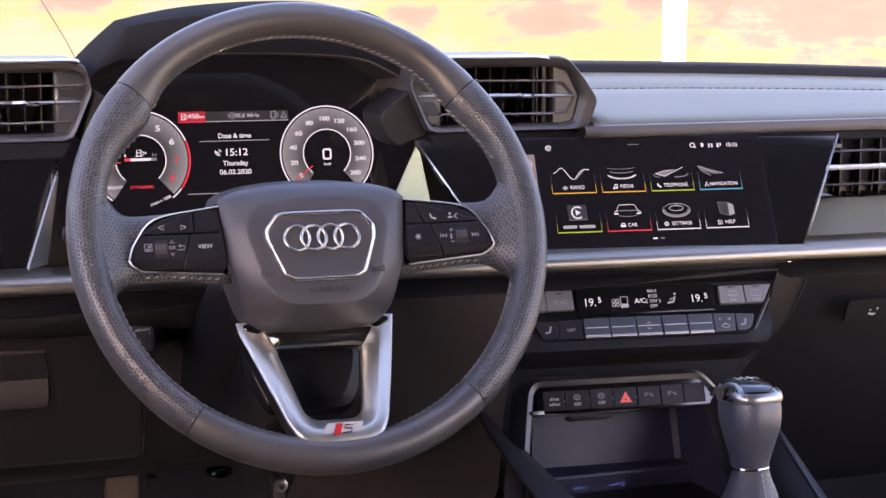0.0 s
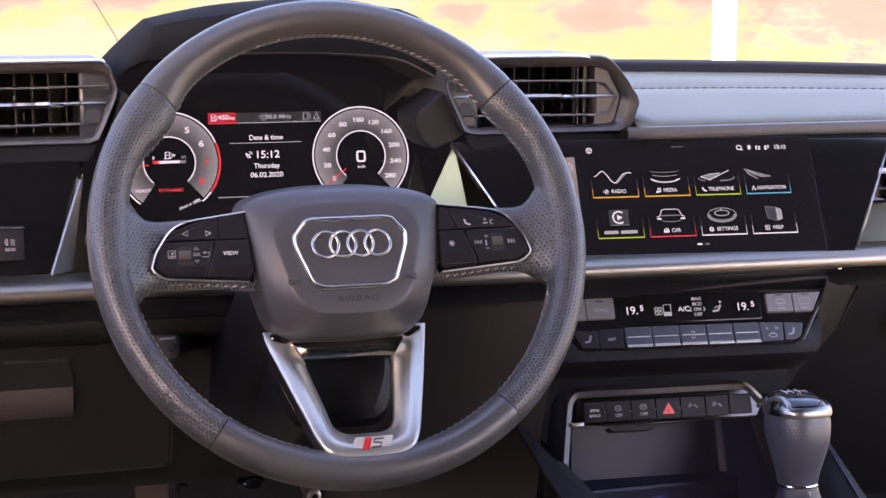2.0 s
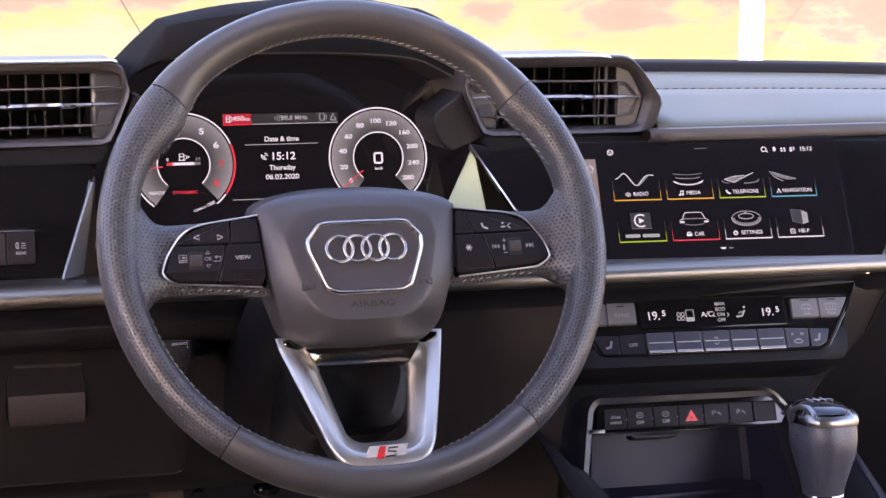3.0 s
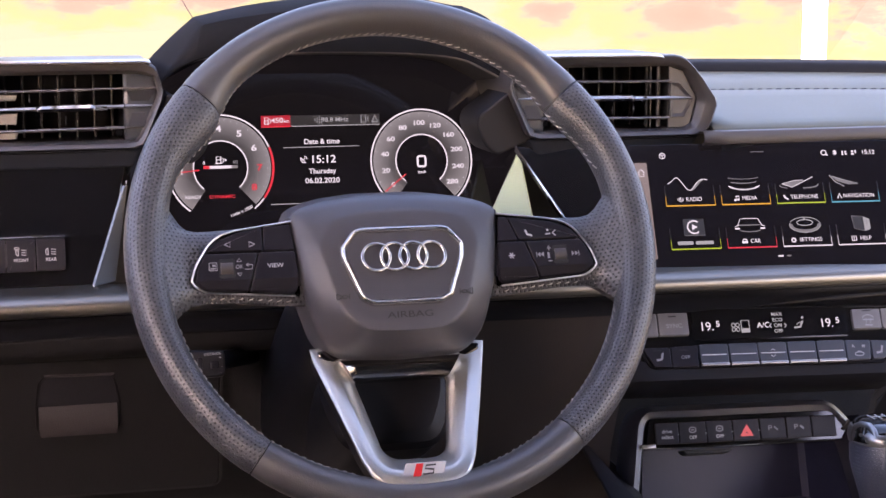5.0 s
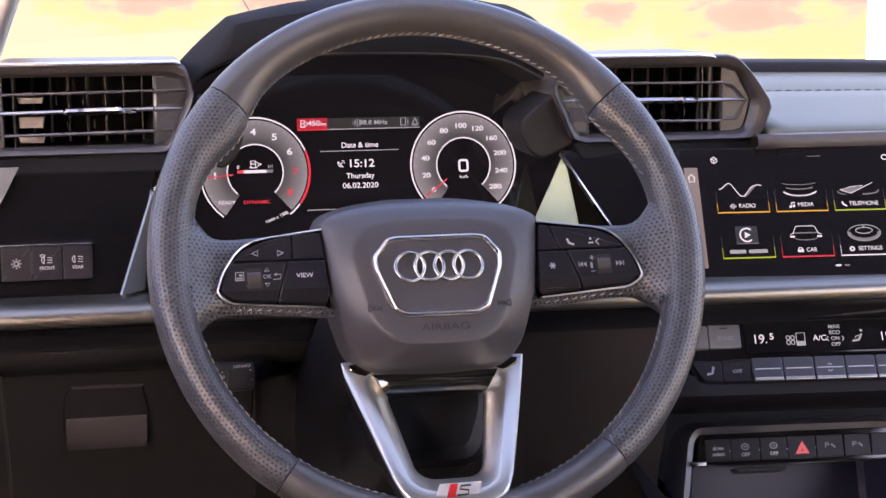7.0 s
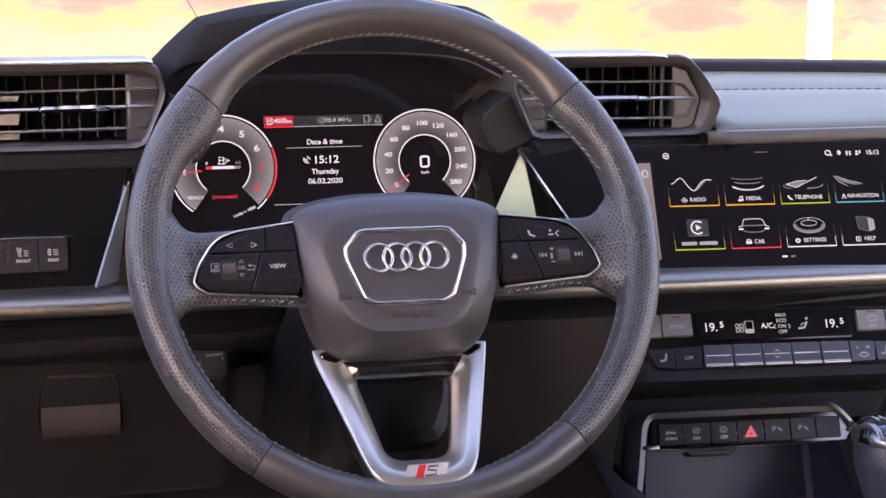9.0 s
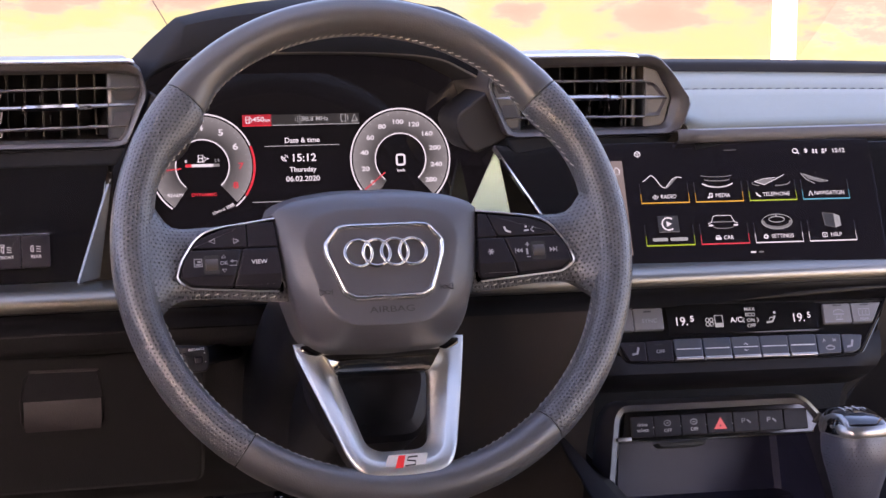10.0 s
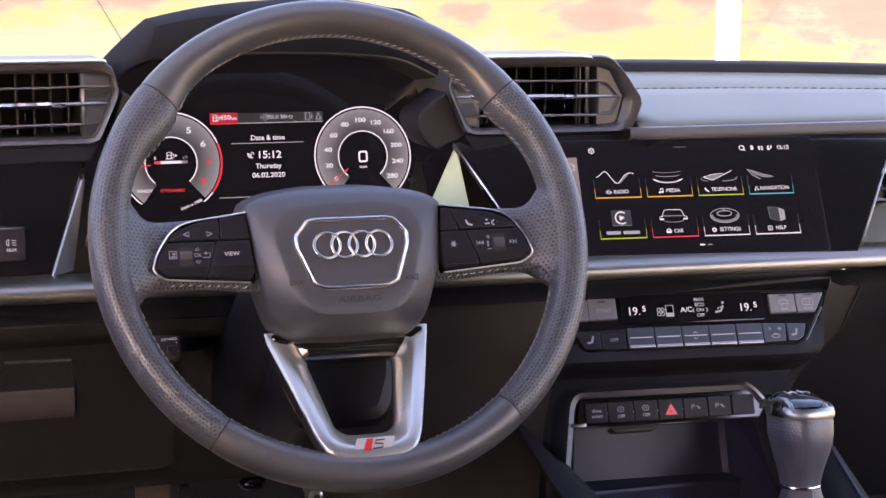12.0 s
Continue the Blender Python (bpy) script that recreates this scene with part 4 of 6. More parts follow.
            part("icon_lines", flats([stroke([(cx - 9.6, iy + 0.6), (cx - 7.4, iy + 5.6), (cx - 5, iy + 6), (cx + 5, iy + 6), (cx + 7.4, iy + 5.6), (cx + 9.6, iy + 0.6)], 0.5), rounded(rect(cx - 12.4, iy - 3.0, cx - 8.4, iy - 1.6), 0.6, 2), rounded(rect(cx + 8.4, iy - 3.0, cx + 12.4, iy - 1.6), 0.6, 2), stroke([(cx - 12.4, iy - 0.6), (cx - 9, iy + 0.4)], 0.5), stroke([(cx + 12.4, iy - 0.6), (cx + 9, iy + 0.4)], 0.5)], z + 0.2), L_WHITE, tile, smooth=False)
        elif i == 6:
            part("icon", flats([ellipse_line(cx, iy - 0.5, 11.4, 5.2, 2.4, 170, 370)], z), L_GREY, tile, smooth=False)
            part("icon_lines", flats([ellipse_line(cx, iy - 0.5, 12.8, 6.4, 0.5), ellipse_line(cx, iy + 1.4, 6.5, 2.4, 0.7), circle(cx, iy + 4.6, 0.8, 10)], z + 0.1), L_DIM, tile, smooth=False)
        else:
            part("icon", flats([[(cx + 3.6, iy + 5.2), (cx + 8.4, iy + 3), (cx + 8.4, iy - 5.4), (cx + 3.6, iy - 7)]], z), L_DIM, tile, smooth=False)
            part("icon_glow", flats([[(cx - 6, iy + 6), (cx + 3, iy + 5.2), (cx + 3, iy - 7), (cx - 5, iy - 4.6)]], z - 0.05), L_FAINT, tile, smooth=False)
            part("icon_lines", flats([stroke([(cx - 6, iy + 6), (cx + 3.4, iy + 5.2), (cx + 3.4, iy - 7), (cx - 5, iy - 4.6), (cx - 6, iy + 6)], 0.4), rect(cx + 5.4, iy - 2, cx + 6.2, iy + 2)], z + 0.1), L_GREY, tile, smooth=False)
    top = part("status_marks", flats([rect(-1, 54.9, 10, 55.3)], z), L_GREY, t, smooth=False)
    part("cube_mark", flats([stroke([(-74 + 2.5 * math.cos(radians(90 + 60 * k)), 53.2 + 2.5 * math.sin(radians(90 + 60 * k))) for k in range(7)], 0.7), stroke([(-76.2, 54.4), (-74, 53.2), (-71.8, 54.4)], 0.6), rect(-74.3, 50.9, -73.7, 53.2)], z), L_WHITE, top, smooth=False)
    part("link_marks", flats([ellipse_line(60.2, 53.2, 2.2, 2.0, 0.9, n=12), stroke([(62, 51.6), (63.4, 50.6)], 0.9), stroke([(68, 51.8), (70.6, 54.2), (69.3, 55.4), (69.3, 50.8), (70.6, 52), (68, 54.4)], 0.6), circle(76, 53.6, 0.9, 8), circle(78.6, 53.6, 0.9, 8), rect(75.2, 50.8, 76.7, 52.4), rect(77.9, 50.8, 79.4, 52.4), circle(84.4, 53.8, 1.0, 8), rect(83.2, 50.8, 85.6, 52.4), rect(86.4, 52.2, 87.6, 54.8)], z), L_WHITE, top, smooth=False)
    writing("clock_text", "15:12", 97.5, 52.7, 3.6, L_WHITE, top, wide=1.0)
    part("page_dots", flats([rounded(rect(9.6, -34.1, 14.2, -32.7), 0.6, 2)], z), L_WHITE, top, smooth=False)
    part("page_dots", flats([rounded(rect(16.6, -34, 20.6, -32.8), 0.5, 2)], z), L_GREY, top, smooth=False)


build_screen()


def side_wall(name, a, b, c, d, label, mat):
    """A polished wall between a panel's slanted edge and the deeper dash."""
    bm = bmesh.new()
    skin(bm, [[a, b], [c, d]], closed=False)
    ob = solidify(part(name, bm, mat, dash, label, smooth=False), 2)
    return ob


# dark glossy trim, coloured pale green for the daylight it mirrors
side_wall("side_wall", (142, 222, 725), (152, 214, 668), (141, 222, 725), (121, 239, 669), "wall beside the screen with a pale green reflection in its colour", PALE_REFLECTION)
side_wall("side_wall", (-172, 178, 712), (-197, 166, 640), (-170, 181, 712), (-181, 182, 641), "polished dark wall beside the switch panel", DARK_WALL)
side_wall("side_wall", (-300, 187, 731), (-300, 186, 690), (-265, 187, 731), (-287, 186, 690), "pale satin wall at the door end of the switch panel", WALL_SATIN)

# ---- aluminium strip and lower dashboard ----
def strip_path(x):
    """Depth and height of the strip's front edge along the dashboard."""
    if x < -150:
        return 150, 626
    if x < 190:
        f = (x + 150) / 340
        s = f * f * (3 - 2 * f)
        return 150 - 32 * s, 626 + 2 * s
    f = min(1.0, (x - 190) / 400)
    return 118 - 12 * f, 628 - 1 * f


def build_strip():
    strip = thing("trim_strip", ORIGIN, "brushed aluminium trim strip running across the dashboard", "trim strip")

    def prof(x):
        y, z = strip_path(x)
        return [(y + 30, z + 13), (y + 12, z + 11), (y + 4, z + 8), (y + 1, z + 4), (y, z), (y + 1.5, z - 4), (y + 6, z - 6), (y + 20, z - 7)]
    part("face", sweep_x(prof, range(-760, 801, 15)), ALU, strip)

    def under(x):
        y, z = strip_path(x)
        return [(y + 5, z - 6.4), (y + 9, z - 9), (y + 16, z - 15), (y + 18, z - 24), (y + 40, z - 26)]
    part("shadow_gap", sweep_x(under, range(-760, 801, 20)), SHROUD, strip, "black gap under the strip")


build_strip()


def build_switches():
    m = plane(-0.23, 0.186, 0.665, 0, 10)
    p = thing("light_switch_panel", m, "glossy black panel with three light switches", "switch panel")
    part("panel", prism([(-110, 66), (60, 66), (54, 34), (33, -26), (-110, -26)], -10, 0, 0.8), GLOSS, p, "piano black panel")
    part("chrome_edge", tube([(60, 50, 0.4), (54.5, 34, 0.4), (33.5, -26, 0.4)], 0.9, 8), CHROME, p, "thin bright edge")
    part("chrome_line", prism(rect(-60, 9.6, 13.5, 10.6), 0, 3.4, 0.3), CHROME, p)
    for k, txt in enumerate(("", "FRONT", "REAR")):
        x0 = -50 + 21.3 * k
        b = part("switch", prism(rounded(rect(x0, -15, x0 + 20.8, 9.2), [0.8, 2.5 if k == 2 else 0.8, 2.5 if k == 2 else 0.8, 0.8], 3), 0, 3, 0.7), BUTTON, p, "dark switch with white marks")
        cx = x0 + 10.4
        if txt:
            writing("caption", txt, cx, -6.5, 2.3, PRINT, b, z=3.2)
            part("mark", flats([ellipse_line(cx - 2, -0.6, 1.7, 2.4, 0.6, 90, 270, 12), stroke([(cx - 2, 1.8), (cx - 2, -3)], 0.6), stroke([(cx + 0.2, 1.2), (cx + 3.6, 0.7)], 0.5), stroke([(cx + 0.2, -0.6), (cx + 3.6, -1)], 0.5), stroke([(cx + 0.2, -2.4), (cx + 3.6, -2.8)], 0.5)], 3.3), PRINT, b, smooth=False)
            if k == 1:
                part("mark", flats([ellipse_line(cx - 3, 2.4, 1.8, 0.8, 0.5, n=12)], 3.3), PRINT, b, smooth=False)
        else:
            part("mark", flats([ellipse_line(cx, -2.6, 1.6, 1.6, 0.6, n=14)] + [stroke([(cx + r * math.cos(radians(45 * q)), -2.6 + r * math.sin(radians(45 * q))) for r in (2.5, 3.7)], 0.5) for q in range(8)], 3.3), PRINT, b, smooth=False)
        if k == 1:
            part("slot", prism(rounded(rect(x0 - 1.2, -11, x0 + 0.4, 6), 0.7, 2), 2, 3.4, 0.2), RUBBER, b)


build_switches()


def build_lower():
    low = thing("lower_dashboard", ORIGIN, "dark grained lower dashboard on the driver's side", "dashboard panel")

    def ledge(x):
        return [(182, 618), (176, 606), (172, 604), (170, 600), (172, 592), (178, 586), (186, 581), (196, 579), (206, 577)]
    part("ledge", sweep_x(ledge, range(-760, 41, 40)), PANEL_PLASTIC, low)

    def face(x):
        return [(205, 578), (208, 574), (214, 560), (222, 530), (232, 500), (246, 470), (262, 445), (300, 425), (420, 405)]
    part("face", sweep_x(face, range(-760, 141, 50)), PANEL_PLASTIC, low)
    knee = world_skin([[(40, 182, 616), (120, 158, 613), (176, 141, 612), (207, 130, 612)],
                       [(40, 200, 560), (110, 176, 556), (168, 156, 553), (205, 140, 552)],
                       [(40, 220, 500), (96, 204, 496), (152, 178, 492), (200, 156, 492)],
                       [(40, 260, 430), (80, 240, 425), (130, 214, 420), (200, 170, 420)],
                       [(40, 320, 380), (80, 300, 370), (120, 270, 360), (190, 210, 340)]])
    bmesh.ops.subdivide_edges(knee, edges=knee.edges[:], cuts=2, use_grid_fill=True, smooth=0.8)
    part("knee_panel", knee, KNEE, low, "dark grained side panel of the centre stack")
    part("panel_joint", tube([(211, 137, 606), (180, 152, 553), (153, 176, 505), (136, 200, 462)], 0.9, 6), RUBBER, low, "narrow dark joint")
    door = thing("storage_compartment", plane(-0.19, 0.2165, 0.53, 0, -20), "closed dark storage compartment lid with a recessed pull", "storage compartment")
    lid = rounded([(-95, -75), (86, -75), (86, 51), (-95, 54.5)], 9, 4)
    part("lid", prism(lid, -6, 1.6, 1.4), PANEL_PLASTIC, door)
    part("joint", ring(rounded([(-97.4, -77.4), (88.4, -77.4), (88.4, 53.4), (-97.4, 56.9)], 10, 4), [(0, -4), (0, -0.2), (2, -0.2), (2, -4)]), RUBBER, door, "dark joint round the lid")
    part("pull_recess", prism(rounded([(-53, 12), (8, 12), (4, 37), (-45, 38), (-49, 32)], 3, 3), -4, 1.9, 0.2), PLASTIC, door, "dark recess of the pull")
    part("pull_lip", skin(bmesh.new(), [[(-45, 38, 1.7), (3, 37, 1.7)], [(-46, 39.6, 3.4), (5, 38.4, 3.4)], [(-47, 40.6, 1.6), (6, 39.4, 1.6)]], closed=False), KNEE, door)
    part("pull_edge", tube([(4, 38, 1.8), (7, 27, 1.8), (9, 12, 2), (9, -6, 3), (7, -13, 2)], 0.8, 6), PANEL_PLASTIC, door)
    part("pull_edge", tube([(-46, 39, 1.8), (-51, 32, 1.8), (-54, 12, 2), (-54, -6, 3), (-52, -13, 2)], 0.8, 6), PANEL_PLASTIC, door)
    pull = skin(bmesh.new(), [[(-52, 12, 2), (7, 12, 2)], [(-52, 10, 4.4), (7, 10, 4.4)], [(-52, -6, 9), (7, -6, 9)], [(-51, -12, 8.6), (6, -12, 8.6)], [(-50, -15, 2), (5, -15, 2)]], closed=False)
    part("pull", pull, KNEE, door, "worn grained pull")


build_lower()


# ---- steering column and stalks ----
WHEEL = plane(0, 0, 0.68, 0, 25.5)


def build_column():
    col = thing("steering_column", WHEEL, "dark plastic shroud of the steering column", "steering column")
    sec = []
    for z, rx, ry, cy in ((-46, 40, 34, -6), (-52, 56, 46, -8), (-90, 62, 52, -14), (-160, 66, 58, -24), (-230, 70, 62, -34), (-300, 72, 64, -40)):
        sec.append([(rx * math.copysign(abs(math.cos(a)) ** 0.75, math.cos(a)), cy + ry * math.copysign(abs(math.sin(a)) ** 0.75, math.sin(a)), z) for a in (2 * math.pi * k / 40 for k in range(40))])
    part("shroud", skin(bmesh.new(), sec, cap0=True), SHROUD, col)
    part("lower_cover", prism(rounded([(-34, -112), (34, -112), (48, -76), (48, -52), (-48, -52), (-48, -76)], 14, 4), -230, -84, 12), SHROUD, col, "smooth lower cover")
    st = thing("indicator_stalk", WHEEL, "black indicator stalk behind the steering wheel", "stalk")
    part("arm", tube([(-50, 14, -86), (-110, 24, -84), (-150, 32, -80), (-165, 34.2, -78)], [6, 6, 7, 7], 12), PLASTIC, st)
    part("tip", tube([(-164, 34, -78), (-172, 35.4, -76.4), (-176, 36, -76)], [7.2, 7.0, 4.5], 12), SHROUD, st, "black rounded tip")
    cr = thing("cruise_stalk", plane(-0.111, 0.1, 0.593, 0, 12), "black cruise control stalk with white lettering", "stalk")
    part("head", prism(rounded([(-32, -11), (0, -10.4), (2.4, -7), (2.4, 8.4), (-32, 10.8)], 3, 3), -16, 0, 2.0), SHROUD, cr)
    part("arm", tube([(-6, 0, -12), (8, 1, -60), (36, 3, -120)], [8, 7, 7], 12), SHROUD, cr)
    part("rocker", prism(rounded(rect(-8.4, -4.2, -2.4, 1.0), 1.0, 3), -1, 1.8, 0.8), BUTTON, cr)
    part("rocker", prism(rounded(rect(-17.4, -6, -14, 4), 1.2, 3), -1, 1.6, 0.8), BUTTON, cr)
    writing("caption", "DISTANCE", -6.8, 6.2, 1.75, PRINT, cr, z=0.2, turn=3)
    writing("plus", "+", -1.2, 3.4, 1.9, PRINT, cr, z=0.2)
    writing("minus", "-", -0.4, -2.8, 1.9, PRINT, cr, z=0.2)
    writing("plus", "+", -20.4, 2.6, 1.9, PRINT, cr, z=0.2)
    writing("zero", "0", -19.4, -0.4, 1.9, PRINT, cr, z=0.2)


build_column()


# ---- climate panel ----
CLI = plane(0.32, 0.122, 0.595, 6, 30)


def build_climate():
    c = thing("climate_panel", CLI, "climate control panel with grey keys and a lit black display", "climate panel")
    part("bezel", prism(rounded([(-112, -20), (-104, -36), (-96, -38), (86, -38), (95, -33), (124, 12), (127, 24), (-112, 27)], 3, 3), -16, -2, 1), GLOSS, c, "piano black surround")
    part("frame", ring(rounded([(-108, -19), (-102, -34), (-95, -36), (86, -36), (94, -31), (120, 9.5), (121, 12), (-108, 13.5)], 4, 4), [(0, -3), (0, -0.8), (0.8, 0), (1.6, -0.8), (1.6, -3)]), SHROUD, c, "thin satin black frame")
    part("display", prism(rect(-64, -12.5, 60, 13), -3, -0.5, 0.2), GLOSS, c, "black display")
    z = 0.0
    for x in (-52.5, 44.5):
        writing("digits", "19.", x - 0.4, -2.4, 7.0, L_WHITE, c, z=z, wide=0.95, bold=0.0)
        writing("digits", "5", x + 8.8, -0.4, 4.8, L_WHITE, c, z=z)
    part("fan_mark", flats([ellipse_line(-29.6 + dx, -3.4 + dy, 1.4, 1.6, 0.7, n=12) for dx in (-1.7, 1.7) for dy in (-1.8, 1.8)], z), L_DIM, c, smooth=False)
    part("fan_level", flats([stroke([(-25, -7.6), (-25, 2), (-18.6, 2), (-18.6, -7.6), (-25, -7.6)], 0.7), rect(-24.6, -7.4, -19, -4.4)], z), L_DIM, c, smooth=False)
    writing("ac_text", "A/C", -7.2, -2.4, 4.4, L_WHITE, c, z=z, wide=1.0, bold=0.0)
    for k, w in enumerate(("MAX", "ECO", "ON", "OFF")):
        writing("mode_text", w, 4.6, 6.2 - 4.6 * k, 2.9, L_DIM, c, z=z, wide=1.0)
    part("mode_frame", flats([stroke([(-0.6, -4.8), (-2, -3), (-0.6, -1.2)], 0.8), stroke([(9.8, -4.8), (11.2, -3), (9.8, -1.2)], 0.8)], z), L_DIM, c, smooth=False)
    part("seat_mark", flats([stroke([(17.5, -5.2), (22.5, -4.6), (25, 0.2)], 1.6), circle(25, 2.8, 1.1, 10), stroke([(23, -1), (20.5, -1.6), (20, -3)], 0.7)], z), L_DIM, c, smooth=False)

    def key(pts, mat, depth=1.2, label=""):
        return part("key", prism(rounded(pts, 1.0, 2), -3, depth, 0.7), mat, c, label)
    key(rect(-105.5, -9, -92.3, 9.3), BUTTON_GREY)
    k = key(rect(-91.6, -8.6, -67.6, 9.6), BUTTON_GREY, label="grey key")
    writing("caption", "SYNC", -79, -1.2, 3.2, PRINT_GREY, k, z=1.4, wide=1.1)
    part("lamp", flats([rect(-83, 6.0, -77, 7.2)], 1.45), RUBBER, k, smooth=False)
    part("lamp_line", flats([rect(-0.0 - 100, 6.0, -96, 7.2)], 1.45), RUBBER, k, smooth=False)
    k = key([(65.2, -8.2), (88.4, -8.2), (88.4, 8.2), (65.6, 8.2)], BUTTON_GREY, label="grey key")
    part("mark", flats([ellipse_line(78, 0.6, 4.2, 2.4, 0.8, 0, 180, 12), rect(73.5, -1.4, 82.5, -0.4), rect(75, -6, 81, -4.8), stroke([(76, -4), (76.6, 0)], 0.5), stroke([(79.4, -4), (80, 0)], 0.5)], 1.4), PRINT_GREY, k, smooth=False)
    part("lamp", flats([rect(74, 6.0, 81, 7.0)], 1.45), RUBBER, k, smooth=False)
    k = key([(89.2, -8.2), (105.5, -8.2), (115, 8.4), (89.2, 8.2)], BUTTON_GREY, label="grey key")
    part("mark", flats([stroke([(95, -2.4), (95, 3), (104, 3), (104, -2.4), (95, -2.4)], 0.7), stroke([(98, -1.5), (98.4, 1.8)], 0.5), stroke([(100.8, -1.5), (101.2, 1.8)], 0.5)], 1.4), PRINT_GREY, k, smooth=False)
    writing("caption", "REAR", 99.2, -5.6, 2.3, PRINT_GREY, k, z=1.4)
    part("lamp", flats([rect(97, 6.0, 104, 7.0)], 1.45), RUBBER, k, smooth=False)
    # lower row
    k = key([(-105, -21), (-98.5, -33.5), (-84.6, -34.4), (-84.6, -18.4), (-105.4, -18)], BUTTON)
    part("mark", flats([stroke([(-96, -28.4), (-92, -27.8), (-90.6, -22.6)], 1.8)], 1.4), PRINT_GREY, k, smooth=False)
    part("lamp", flats([rect(-98, -21.2, -92, -20.2)], 1.45), RUBBER, k, smooth=False)
    k = key([(-84, -34.4), (-63.4, -34.6), (-62.4, -17.4), (-84, -18)], BUTTON)
    writing("caption", "OFF", -73, -26.8, 2.7, PRINT_GREY, k, z=1.4, wide=1.05)
    part("lamp", flats([rect(-77, -21.4, -71, -20.4)], 1.45), RUBBER, k, smooth=False)
    for i in range(5):
        x0 = -61.6 + 23.5 * i
        k = key(rect(x0, -32, x0 + 22.7, -17), BUTTON_BLUE, 2.0, "slate rocker key with a white line")
        part("line", flats([rect(x0 + 1.6, -26.0, x0 + 21.2, -25.3)], 2.25), PRINT, k, smooth=False)
        part("edge", prism(rect(x0 + 0.3, -34.8, x0 + 22.4, -32.2), -1, 3.4, 0.8), DARK_SATIN, k, "satin lower edge")
        if i == 2:
            part("arrow", flats([stroke([(x0 + 9.6, -24.0), (x0 + 11.3, -22.6), (x0 + 13.0, -24.0)], 0.5), stroke([(x0 + 9.6, -27.6), (x0 + 11.3, -29.0), (x0 + 13.0, -27.6)], 0.5)], 2.25), PRINT, k, smooth=False)
    k = key([(56.2, -33.6), (75.2, -33.2), (76.4, -17.6), (56.2, -17.0)], BUTTON_BLUE)
    writing("caption", "A", 62, -22.6, 2.6, PRINT_GREY, k, z=1.4)
    writing("caption", "M", 70.5, -22.6, 2.6, PRINT_GREY, k, z=1.4)
    part("mark", flats([ellipse_line(66.5, -28.8, 3.6, 1.5, 0.8, n=14), ellipse_line(66.5, -27.6, 2.0, 1.1, 0.6, 0, 180, 8)], 1.4), PRINT_GREY, k, smooth=False)
    k = key([(77, -33), (85, -33), (91, -30), (94.6, -18.6), (77, -17.8)], BUTTON_BLUE)
    part("mark", flats([stroke([(80.4, -28.4), (84.4, -27.8), (85.8, -22.6)], 1.8)], 1.4), PRINT_GREY, k, smooth=False)


build_climate()


# ---- centre stack, switch bar, niche, console ----
HZ = plane(0.31, 0.155, 0.50, 4, 22)


